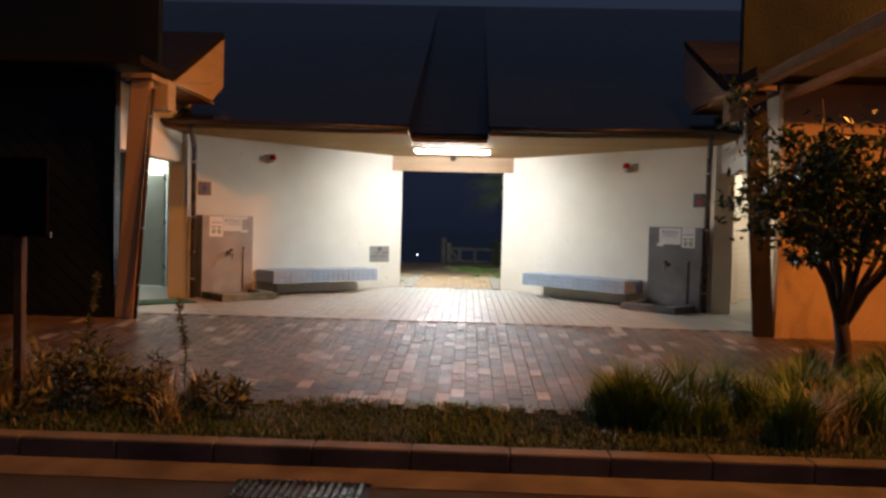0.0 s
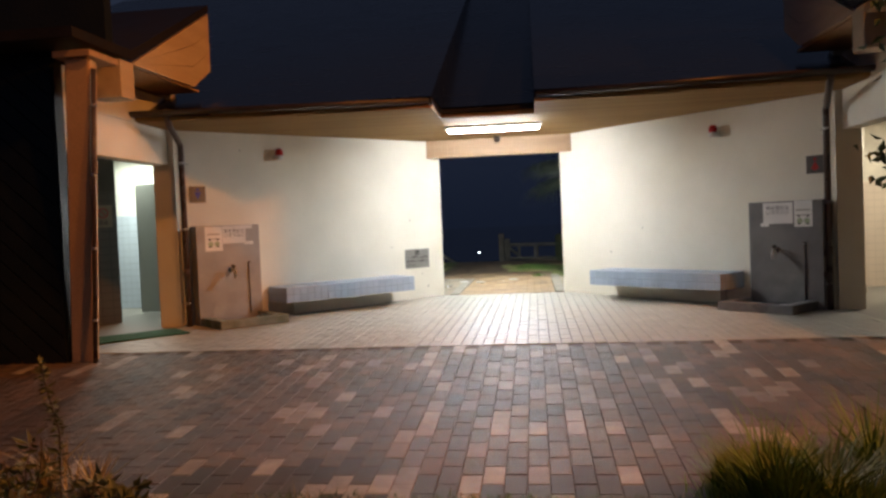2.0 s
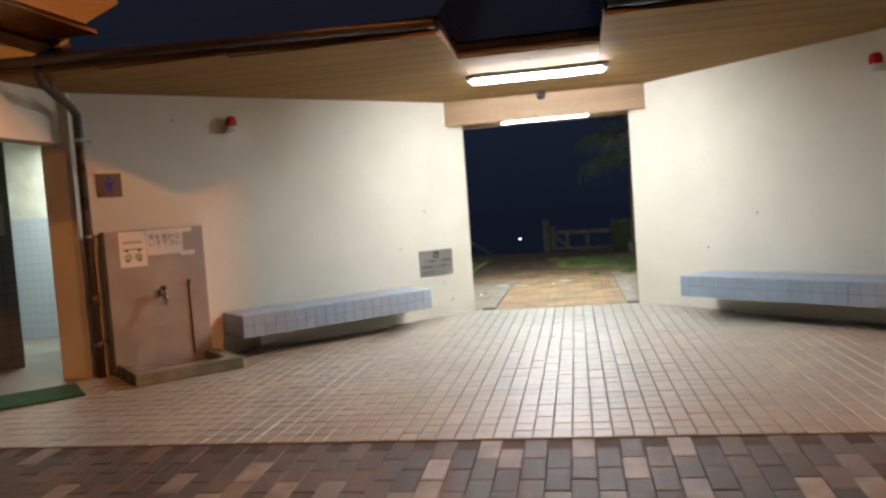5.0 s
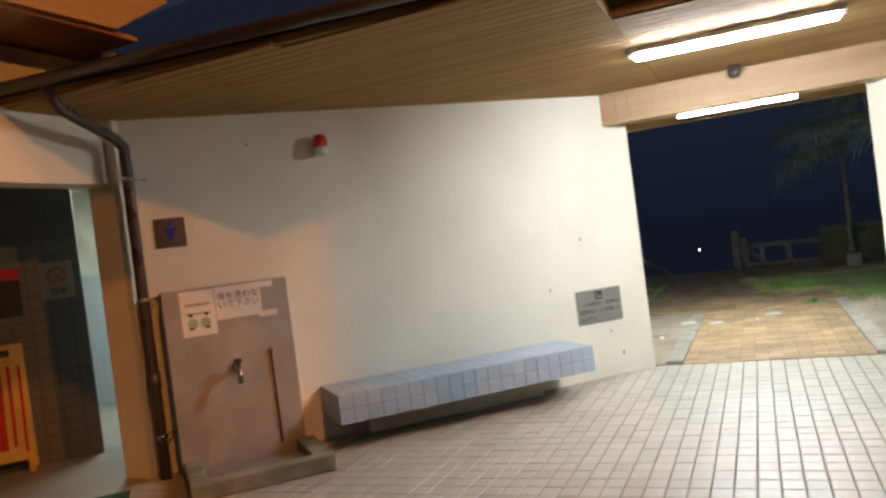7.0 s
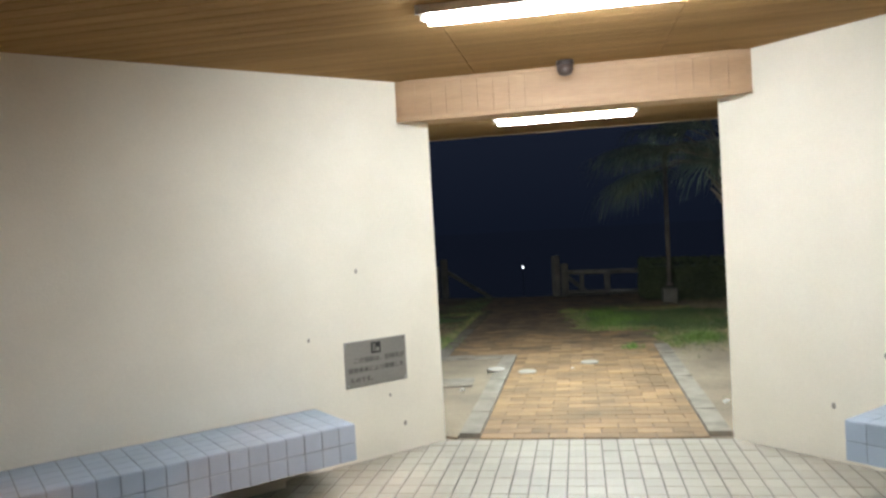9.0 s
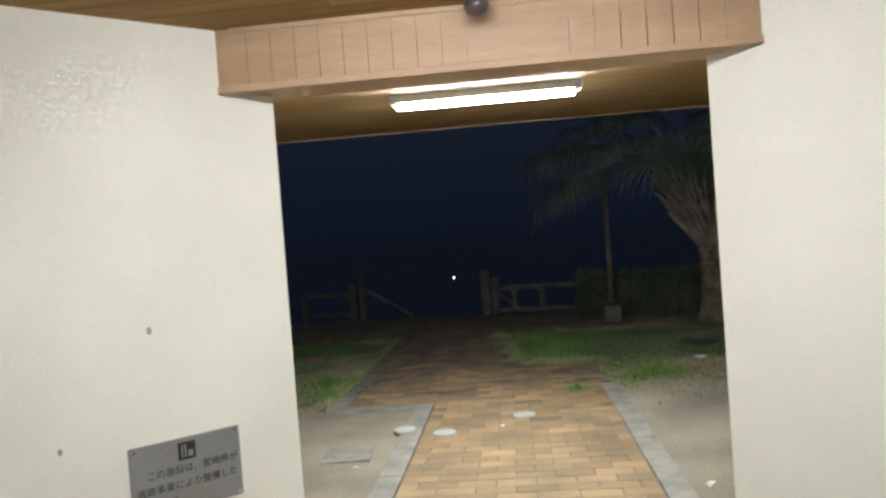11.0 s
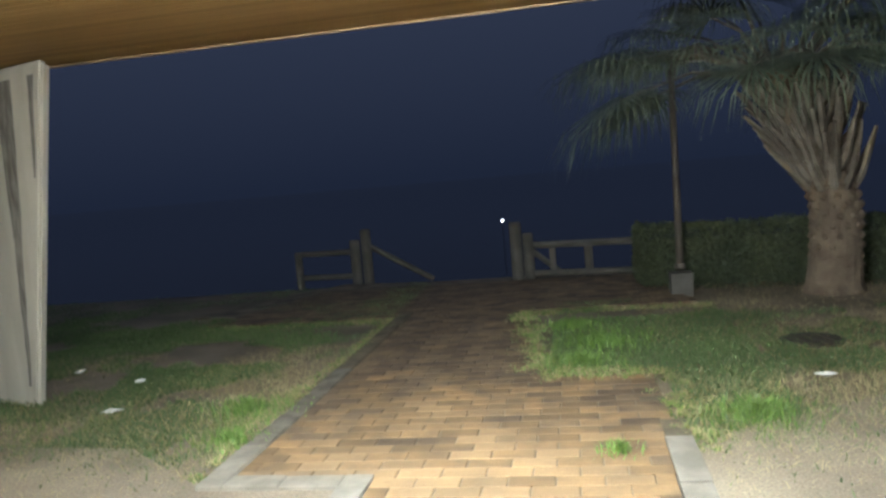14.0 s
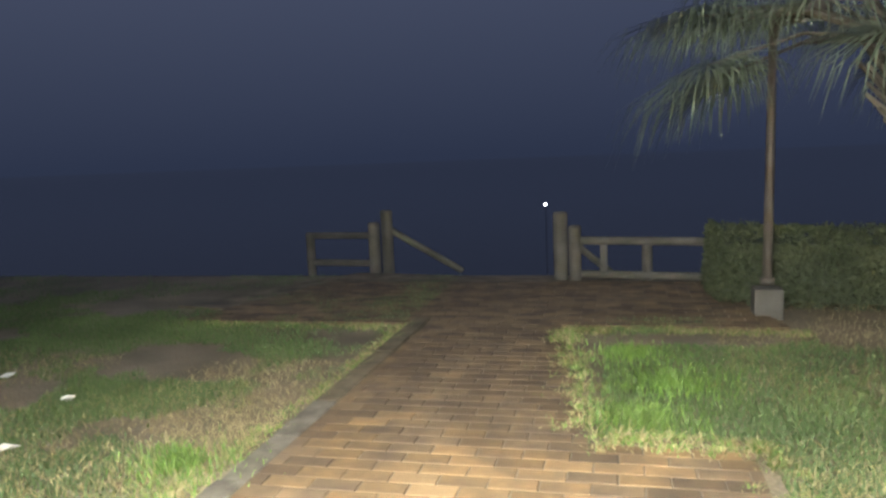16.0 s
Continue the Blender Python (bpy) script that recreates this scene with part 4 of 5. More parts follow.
def shrub_tree():
    t = thing("shrub_tree", pose(3.80, 7.8, -0.14), "small multi-stemmed evergreen tree with glossy dark leaves", "tree")
    stems, leaves = bmesh.new(), []
    forks = []
    trunk = bmesh.new()
    tube([(0, 0, -0.05), (0.01, 0, 0.25), (-0.03, 0.01, 0.55)], 0.07, 10, trunk, [0.085, 0.07, 0.062])
    part("trunk", trunk, BARK, t, smooth=True)
    for k in range(11):
        a = 2 * math.pi * k / 11 + random.uniform(-0.3, 0.3)
        r = random.uniform(0.4, 1.0)
        top = Vector((math.cos(a) * r, math.sin(a) * r * 0.8, random.uniform(1.6, 2.65)))
        mid = Vector((math.cos(a) * r * 0.45, math.sin(a) * r * 0.35, random.uniform(0.95, 1.25)))
        b = bmesh.new()
        tube([(-0.02, 0, 0.42), mid * 0.5 + Vector((0, 0, 0.28)), mid, top * 0.6 + mid * 0.4, top], 0.03, 7, b, [0.038, 0.032, 0.026, 0.016, 0.006])
        part("limb", b, BARK, t, smooth=True)
        for _ in range(9):
            f = random.uniform(0.15, 1)
            p = mid.lerp(top, f)
            q = p + Vector((random.gauss(0, 0.25), random.gauss(0, 0.25), random.gauss(0.05, 0.18)))
            tube([p, (p + q) / 2 + Vector((0, 0, 0.03)), q], 0.006, 5, stems, [0.008, 0.006, 0.003])
            forks.append(q)
    part("twig_spray", stems, BARK, t)
    for q in forks:
        for _ in range(60):
            p = q + random_way() * abs(random.gauss(0, 0.17))
            if p.z > 1.05:
                d = (random_way() + Vector((0, 0, -0.3)))
                leaves.append((p, d, random.uniform(0.07, 0.12), random.uniform(0.035, 0.055)))
    leaf_cloud("crown", t, leaves, LEAF, "glossy dark green foliage")


shrub_tree()


def blades(name, spots, mat, label, height, lean=0.5, category="grass", wide=1.0):
    """Bent grass blades: spots give x, y, z and a factor of height."""
    verts, faces = [], []
    for x, y, z, f in spots:
        h = height * f * random.uniform(0.55, 1.2)
        a = random.uniform(0, 2 * math.pi)
        w = random.uniform(0.004, 0.008) * (1 + h) * wide
        dx, dy = math.cos(a), math.sin(a)
        b = lean * h * random.uniform(0.2, 1.2)
        sx, sy = -dy * w, dx * w
        k = len(verts)
        verts += [(x - sx, y - sy, z), (x + sx, y + sy, z), (x + dx * b * 0.35 + sx * 0.8, y + dy * b * 0.35 + sy * 0.8, z + h * 0.6),
                  (x + dx * b * 0.35 - sx * 0.8, y + dy * b * 0.35 - sy * 0.8, z + h * 0.6), (x + dx * b, y + dy * b, z + h)]
        faces += [(k, k + 1, k + 2, k + 3), (k + 3, k + 2, k + 4)]
    ob = pieces(name, verts, faces, mat, None, "stuff", label)
    ob["category"] = category
    return ob


def verge(n, x0, x1, y0, y1, f):
    """Spots on the road verge, thick and thin by noise."""
    out = []
    while len(out) < n:
        x, y = random.uniform(x0, x1), random.uniform(y0, y1)
        k = noise.noise((x * 1.3, y * 1.3, 3.1)) * 0.5 + 0.5
        if random.random() < k * 1.5:
            out.append((x, y, -0.245, f * (0.5 + k)))
    return out


def clump(n, cx, cy, r, f, z=-0.245):
    out = []
    for _ in range(n):
        a, q = random.uniform(0, 2 * math.pi), r * abs(random.gauss(0, 0.5))
        out.append((cx + math.cos(a) * q * 1.3, cy + math.sin(a) * q, z, f * max(0.25, 1 - 0.5 * q / r)))
    return out


shape("verge", prism([(-60, 5.372), (60, 5.372), (60, 6.398), (-60, 6.398)], -0.30, -0.236), TURF, label="dark soil of the grassy verge behind the kerb", category="verge", kind="structure")
blades("verge_grass", verge(42000, -5, 5.5, 5.4, 6.5, 0.5), GRASS, "low dense green grass along the kerb", 0.10, 0.9, wide=0.6)
blades("verge_dry_grass", verge(1200, -5, 5.5, 5.4, 6.5, 0.6), DRY, "dry straw-coloured verge grass", 0.12, wide=0.5)


def tussocks(n, x0, x1, y0, y1, f, per):
    """Many uneven small clumps."""
    out = []
    for _ in range(n):
        x, y = random.uniform(x0, x1), random.uniform(y0, y1)
        out += clump(per, x, y, random.uniform(0.08, 0.22), f * random.uniform(0.5, 1.25), ramp(y) - 0.03)
    return out


blades("tall_grass", tussocks(12, 1.35, 2.1, 5.9, 6.5, 0.9, 420) + tussocks(26, 2.1, 4.6, 5.7, 6.8, 0.85, 420) + tussocks(12, 3.2, 5.0, 6.8, 7.9, 0.8, 200), TUFT,
       "tall tufts of green grass on the verge", 0.44, 0.8, wide=0.6)
blades("tall_dry_grass", tussocks(10, 1.9, 4.5, 5.6, 6.6, 0.9, 90) + tussocks(18, -3.8, -1.3, 5.7, 6.7, 0.75, 90), DRY, "dry tall stalks among the verge grass", 0.45, 0.8)


def weed(x, y, h, z=-0.245, bushy=True):
    w = thing("weed", pose(x, y, z), "leafy roadside weed with sprawling stems" if bushy else "slender upright roadside weed gone to seed", "weed", "roadside weeds")
    leaves = []
    for k in range(random.randint(5, 8) if bushy else 1):
        a, spread = random.uniform(0, 6.28), (random.uniform(0.15, 0.5) * h if bushy else 0.05)
        top = Vector((math.cos(a) * spread, math.sin(a) * spread, h * (random.uniform(0.5, 1.0) if bushy else 1)))
        mid = top * 0.5 + Vector((random.uniform(-0.05, 0.05), random.uniform(-0.05, 0.05), 0.08 * h))
        b = bmesh.new()
        tube([(0, 0, 0), mid, top], 0.004, 5, b, [0.005, 0.004, 0.002])
        part("stem", b, BARK, w)
        for _ in range(int((34 if bushy else 230) * h) + 8):
            f = random.uniform(0.15, 1) ** 0.8
            p = mid * (2 * f) if f < 0.5 else mid.lerp(top, 2 * f - 1)
            d = Vector((random.gauss(0, 1), random.gauss(0, 1), random.uniform(-0.5, 1.0)))
            if bushy:
                leaves.append((p + d.normalized() * random.uniform(0, 0.03), d, random.uniform(0.04, 0.11), random.uniform(0.02, 0.045)))
            else:
                leaves.append((p, d, random.uniform(0.02, 0.06), random.uniform(0.008, 0.018)))
    leaf_cloud("leaves", w, leaves, WEED)


weed(-2.45, 6.2, 0.98, bushy=False)
weed(-1.72, 6.1, 0.80, bushy=False)
for x, y, h in ((-2.3, 6.1, 0.5), (-2.2, 6.0, 0.35), (-2.75, 6.3, 0.55), (-2.5, 6.0, 0.45), (-3.3, 6.3, 0.5), (-2.05, 6.3, 0.4), (-3.6, 6.3, 0.6), (-1.9, 5.9, 0.25), (-1.5, 6.1, 0.3), (-1.3, 5.9, 0.3), (-3.05, 5.8, 0.5), (-2.6, 5.7, 0.35)):
    weed(x, y, h)

# ---- things: the garden ----


def garden_bin():
    b = thing("litter_bin", pose(-2.87, 17.34, -0.03, 0, 0, 32), "grey metal litter bin with a dark lid", "litter bin")
    part("body", box(-0.138, 0.138, -0.135, 0.135, 0.02, 0.59, 0.012), SIGNSTEEL, b)
    lid = part("lid", box(-0.144, 0.144, -0.141, 0.141, 0.60, 0.645, 0.016), GUTTER, b, "dark plastic lid")
    part("lid_flap", box(-0.10, 0.10, -0.09, 0.09, 0.645, 0.655, 0.004), INK, lid)
    part("rim", box(-0.141, 0.141, -0.138, 0.138, 0.578, 0.60, 0.004), STEEL, b, "bright folded steel rim")
    part("slot", box(-0.05, 0.05, -0.139, -0.133, 0.475, 0.487), INK, b)
    part("foot", box(-0.125, 0.125, -0.12, 0.12, 0.0, 0.02), GUTTER, b)


garden_bin()


def pillar_pipe():
    d = thing("downpipe", pose(0, 0, 0), "brown downpipe with a rainwater hopper on the garden pillar", "downpipe", "downpipes")
    at = lambda z: Vector((-4.70 + 0.21 * z, 19.55 - 0.06 * z, z))
    part("pipe", tube([at(-0.06), at(1.1), at(2.28)], 0.05, 14), PIPE, d, smooth=True)
    top = at(2.28)
    part("elbow", tube([top, top + Vector((0.06, 0, 0.07)), top + Vector((0.25, -0.02, 0.12)), top + Vector((0.29, -0.03, 0.17)), top + Vector((0.30, -0.03, 0.32))], 0.048, 14), PIPE, d, smooth=True)
    part("elbow", tube([top, top + Vector((-0.05, 0, 0.07)), top + Vector((-0.20, 0, 0.13)), top + Vector((-0.24, 0, 0.18)), top + Vector((-0.25, 0, 0.32))], 0.048, 14), PIPE, d, smooth=True)
    part("socket", tube([at(2.20), at(2.32)], 0.062, 14), PIPE, d, "wider joint where the branches meet", smooth=True)
    for z in (0.25, 1.1, 1.9):
        part("clip", tube([at(z - 0.015), at(z + 0.015)], 0.056, 14), STEEL, d, smooth=True)


pillar_pipe()


def log_fence():
    f = thing("log_fence", pose(-0.42, 24.72, -0.07), "low grey log-style fence beside the garden gate", "fence")
    def post(x, y, h, r=0.085):
        part("post", tube([(x, y, -0.1), (x, y, h - 0.02), (x, y, h)], r, 12, None, [r, r, r * 0.8]), FENCE, f)
    post(-0.04, 0, 0.84)
    post(0.13, -0.04, 0.68, 0.075)
    for x in (0.95, 1.75):
        post(x, 0.02 - 0.3 * x * 0.3, 0.52, 0.06)
    for z in (0.50, 0.10):
        part("rail", tube([(0.13, -0.02, z), (1.0, -0.1, z - 0.01), (2.4, -0.25, z - 0.02)], 0.048, 10), FENCE, f)
    part("brace", tube([(0.13, -0.02, 0.46), (0.55, 0.15, 0.08)], 0.04, 10), FENCE, f)
    part("baluster", box(0.42, 0.50, -0.06, 0.02, 0.1, 0.48), FENCE, f)
    g = thing("log_fence", pose(-2.92, 25.5, -0.08), "low grey log-style rail sloping down beside steps", "fence")
    for x, y, h in ((0.06, 0, 0.86), (-0.12, -0.02, 0.70)):
        part("post", tube([(x, y, -0.1), (x, y, h - 0.02), (x, y, h)], 0.08, 12, None, [0.08, 0.08, 0.065]), FENCE, g)
    part("rail", tube([(0.06, 0, 0.62), (0.98, 0.5, -0.05)], 0.045, 10), FENCE, g, "sloping handrail")
    for z in (0.52, 0.14):
        part("rail", tube([(-0.12, -0.02, z), (-1.15, 0.1, z)], 0.045, 10), FENCE, g)
    part("post", tube([(-1.1, 0.08, -0.1), (-1.1, 0.08, 0.55)], 0.06, 12), FENCE, g)


log_fence()


def lamp_post():
    p = thing("lamp_post", pose(1.50, 22.83, -0.06), "unlit slender rusty lamp post in a concrete block", "lamp post")
    part("footing", box(-0.12, 0.12, -0.11, 0.11, -0.02, 0.27, 0.012), FENCE, p, "square concrete footing")
    part("pole", tube([(0, 0, 0.30), (0.01, 0, 1.4), (0.02, 0, 2.48)], 0.036, 12, None, [0.042, 0.038, 0.032]), POLE, p, "rusty painted pole", smooth=True)
    part("collar", tube([(0, 0, 0.30), (0, 0, 0.36)], 0.06, 12), POLE, p, smooth=True)
    head = part("lamp_head", tube([(0.02, 0, 2.42), (0.04, 0, 2.54), (0.14, 0, 2.61), (0.30, 0, 2.65), (0.47, 0, 2.64)], 0.06, 12, None, [0.04, 0.05, 0.085, 0.095, 0.05]), POLE, p, "dark curved lamp head reaching out", smooth=True)
    for k in range(5):
        part("diffuser_slat", box(0.10 + 0.07 * k, 0.15 + 0.07 * k, -0.06, 0.06, 2.548, 2.562, 0.003), WHITEPLASTIC, head, "white slat under the unlit lamp")


lamp_post()


def palm():
    p = thing("palm_tree", pose(3.03, 22.62, -0.08), "stout fan palm with split leaf bases and drooping fan leaves", "palm tree")
    lean = lambda z: 0.05 * min(z, 1.0) - 0.34 * (max(0.0, z - 0.8) / 1.2) ** 1.4
    b = bmesh.new()
    prof = [(lean(z), 0, z, r) for z, r in ((0.0, 0.33), (0.12, 0.28), (0.5, 0.25), (1.0, 0.235), (1.35, 0.235), (1.9, 0.27), (2.5, 0.26))]
    tube([q[:3] for q in prof], 0.3, 22, b, [q[3] for q in prof])
    for v in b.verts:
        k = noise.noise(v.co * 6) * 0.03
        v.co += Vector((v.co.x, v.co.y, 0)).normalized() * k
    part("trunk", b, PALMBARK, p, "rough scarred trunk")
    # small scars down the trunk
    for row in range(11):
        z = 0.18 + row * 0.105
        for k in range(11):
            a = 2 * math.pi * (k + 0.5 * (row % 2)) / 11
            c, s = math.cos(a), math.sin(a)
            x0 = lean(z)
            r = 0.235
            one = bmesh.new()
            tube([(x0 + c * (r - 0.03), s * (r - 0.03), z), (x0 + c * (r + 0.028), s * (r + 0.028), z + 0.03)], 0.05, 5, one, [0.06, 0.03])
            part("leaf_scar", one, PALMBARK, p)
    # old leaf bases fanning out of the upper trunk
    for ring in range(9):
        z = 1.12 + ring * 0.105
        for k in range(11):
            a = 2 * math.pi * (k + 0.5 * (ring % 2)) / 11 + random.uniform(-0.1, 0.1)
            c, s = math.cos(a), math.sin(a)
            base = Vector((lean(z) + c * 0.21, s * 0.21, z))
            out, length = random.uniform(0.18, 0.33) + 0.014 * ring, random.uniform(0.34, 0.58)
            tip = base + Vector((c * out - 0.10, s * out, length)) + Vector((-s, c, 0)) * random.uniform(-0.05, 0.05)
            one = bmesh.new()
            tube([base, base.lerp(tip, 0.35) + Vector((c * 0.03, s * 0.03, -0.02)), base.lerp(tip, 0.7) + Vector((c * 0.02, s * 0.02, -0.01)), tip], 0.02, 5, one, [0.055, 0.036, 0.028, 0.018])
            part("leaf_base", one, BOOT, p)
    # fan leaves on long stalks: folded segments with hanging tips
    for k in range(34):
        a = 2 * math.pi * k / 34 + random.uniform(-0.12, 0.12)
        drop = random.uniform(-0.35, 0.9)
        if 13 <= k <= 20:
            drop = random.uniform(-0.3, 0.15)
        c, s = math.cos(a), math.sin(a)
        reach = random.uniform(1.15, 1.6) if 12 <= k <= 19 else random.uniform(0.75, 1.15)
        start = Vector((lean(2.35) + c * 0.2, s * 0.2, 2.35))
        hub = start + Vector((c * reach, s * reach, reach * drop + 0.25))
        one = bmesh.new()
        tube([start, start.lerp(hub, 0.5) + Vector((0, 0, 0.14)), hub], 0.014, 6, one, [0.022, 0.016, 0.010])
        stalk = part("leaf_stalk", one, BOOT, p)
        way = (hub - start).normalized()
        way = (way + Vector((0, 0, -0.35))).normalized()
        across = way.cross(Vector((0, 0, 1))).normalized()
        face = across.cross(way).normalized()
        verts, faces = [], []
        n = 64
        for i in range(n):
            q = radians(-128 + 256 * (i + 0.5) / n)
            d = way * math.cos(q) + across * math.sin(q) + face * 0.06 * (1 if i % 2 else -1)
            w = (across * math.cos(q) - way * math.sin(q)) * 0.013
            size = random.uniform(0.82, 1.0) * (0.95 - 0.25 * abs(q) / 2.2)
            p1, p2 = hub + d * size * 0.5, hub + d * size * 0.8 + Vector((0, 0, -0.06))
            tip = hub + d * size + Vector((0, 0, -random.uniform(0.22, 0.46)))
            m = len(verts)
            verts += [hub, p1 - w, p1 + w, p2 + w * 0.5, p2 - w * 0.5, tip]
            faces += [(m, m + 1, m + 2), (m + 1, m + 4, m + 3, m + 2), (m + 4, m + 5, m + 3)]
        pieces("leaf_fan", verts, faces, FROND, stalk)


palm()


def hedge():
    h = thing("hedge", pose(0, 0, -0.07), "clipped dense green hedge", "hedge")
    one = bmesh.new()
    prism([(1.2, 23.45), (6.5, 22.4), (6.7, 23.0), (1.35, 24.1)], 0.05, 0.60, 0, one)
    part("twig_core", one, HEDGELEAF, h, "dark twiggy inside")
    leaves = []
    for _ in range(26000):
        f = random.random()
        g = random.random()
        x = 1.12 + 5.5 * f
        y = 23.35 - 1.05 * f + g * 0.75
        z = random.uniform(0.0, 0.76)
        face = random.random()
        if face < 0.66:
            y = 23.35 - 1.05 * f + abs(random.gauss(0, 0.04))
        elif face < 0.9:
            z = 0.74 - abs(random.gauss(0, 0.035))
        else:
            x, y = 1.12 + abs(random.gauss(0, 0.05)), 23.35 + g * 0.75
        bulge = noise.noise((x * 2.2, y * 2.2, z * 2.2)) * 0.09
        leaves.append((Vector((x + bulge, y - bulge, z + bulge * 0.7)), random_way(), random.uniform(0.03, 0.065), random.uniform(0.018, 0.03)))
    leaf_cloud("foliage", h, leaves, HEDGELEAF, "small green leaves")


hedge()

# dirt beside the path
shape("gravel_west", prism([(-0.86, DOOR + 0.1), (-0.86, 17.66), (-1.7, 17.75), (-2.4, 18.3), (-3.6, 18.4), (-5.5, 19.2), (-5.5, DOOR + 2.6)], -0.06, -0.014), GRAVEL, label="gravelly trodden dirt beside the path", category="gravel", kind="structure")
shape("gravel_east", prism([(0.95, DOOR + 0.1), (5.5, DOOR + 2.6), (5.5, 19.4), (2.8, 19.3), (1.4, 18.5), (0.95, 18.2)], -0.06, -0.014), GRAVEL, label="gravelly trodden dirt with dry grass", category="gravel", kind="structure")


def pebbles():
    verts, faces = [], []
    for _ in range(2600):
        s = random.choice((-1, 1))
        x, y = s * random.uniform(0.97, 4.2), random.uniform(15.0, 19.2)
        if (s < 0 and x > -1.72 and y > 17.6) or y < 14.6 + (abs(x) - 0.9) * 0.9:
            continue
        r = random.uniform(0.004, 0.012)
        k = len(verts)
        a = random.uniform(0, 1.5)
        verts += [(x + r * math.cos(a + q * 1.5708), y + r * math.sin(a + q * 1.5708) * 0.8, -0.016) for q in range(4)] + [(x, y, -0.016 + r * 0.8)]
        faces += [(k, k + 1, k + 4), (k + 1, k + 2, k + 4), (k + 2, k + 3, k + 4), (k + 3, k, k + 4)]
    ob = pieces("pebble_scatter", verts, faces, KERB, None, "stuff", "small stones scattered over the dirt")
    ob["category"] = "gravel"


pebbles()


def kerbs(name, boxes, label):
    k = thing(name, pose(0, 0, 0), label, "kerb", kind="structure")
    for x0, x1, y0, y1 in boxes:
        part("kerb_stone", box(x0, x1, y0, y1, -0.1, random.uniform(0.004, 0.012) if y0 < 18.2 else random.uniform(-0.012, 0.004), 0.008), KERB if y0 < 18.2 else (WORNKERB if y0 < 19.9 and x0 < -1 else DIRTKERB), k)


west = [(-0.855, -0.705, y, y + 0.59) for y in (14.68, 15.275, 15.87, 16.465, 17.06)] + [(-0.855, -0.705, 17.655, 17.80)]
west += [(-1.485, -1.18, 17.655, 17.80), (-1.175, -0.86, 17.655, 17.80)]
west += [(-1.635, -1.49, y, y + 0.59) for y in (17.655, 18.25, 18.845, 19.44, 20.035, 20.63, 21.225, 21.82)]
kerbs("path_kerb_west", west, "grey concrete path edging with a step in it")
kerbs("path_kerb_east", [(0.795, 0.945, y, y + 0.59) for y in (14.68, 15.275, 15.87, 16.465, 17.06, 17.655)] + [(0.80, 0.95, 18.26, 18.55), (0.72, 1.0, 18.9, 19.0), (0.1, 0.42, 19.56, 19.64), (0.45, 0.85, 19.58, 19.65)],
      "grey concrete path edging, broken at its end")
x = -6.0
road_kerb = thing("road_kerb", pose(0, 0, 0), "worn concrete road kerb lit orange", "kerb", kind="structure")
while x < 6:
    part("kerb_stone", box(x, x + 0.594, KERBY, KERBY + 0.15, -0.37, -0.205, 0.014), OLDKERB, road_kerb)
    x += 0.6
for s in (-1, 1):
    part("kerb_stone", box(min(s * 6.002, s * 60), max(s * 6.002, s * 60), KERBY, KERBY + 0.15, -0.37, -0.205, 0.014), OLDKERB, road_kerb)


def lawn(n, f, where):
    out = []
    while len(out) < n:
        x, y = random.uniform(-9, 7.5), random.uniform(17.2, 25.0)
        near = max(0.06, min(1, (24.5 - y) / 6))
        if random.random() > near:
            continue
        k = where(x, y)
        if k > 0 and random.random() < k:
            out.append((x, y, -0.04, f))
    return out


def green(x, y):
    k = noise.noise((x * 0.8, y * 0.8, 1.7)) + 0.5 * noise.noise((x * 2.6, y * 2.6, 8.2))
    if -1.7 < x < 0.93 and not (y > 19.6 and x > 0.12):
        return 0
    bare = noise.noise((x * 0.9 + 3, y * 1.5, 6.6)) + 0.4 * noise.noise((x * 3.5, y * 3.5, 2.2))
    if 0 < x < 1.7:
        k = max(k, 0.15)
    else:
        k -= max(0, bare - 0.02) * 4.0
    if x > 0 and y > 21.7 + 0.4 * noise.noise((x * 1.5, 0.0, 7.0)):
        k -= 0.9
    if x < 0:
        edge = 18.1 + 0.25 * noise.noise((x * 1.7, 2.0, 0.0)) - 0.25 * (x > -2.3)
        return 0 if y < edge else min(1, (y - edge) * 1.2 + 0.15) * (0.55 + k * 0.9)
    edge = 19.3 + 0.3 * noise.noise((x * 1.7, 2.0, 0.0)) - 1.1 * (abs(x - 1.3) < 0.35)
    return 0 if y < edge or y > 22.6 else min(1, (y - edge) * 1.5 + 0.2) * (0.5 + k)


def straw(x, y):
    if -1.7 < x < 0.95:
        return 0
    k = noise.noise((x * 1.1 + 5, y * 1.1, 4.4))
    if x < 0:
        return 0 if y < 17.8 or y > 21 else (0.22 + k if x > -3.2 else 0.05 + k)
    return 0 if y < 18.2 else (0.45 if y < 19.5 or y > 21.6 else 0.12) + 0.7 * k


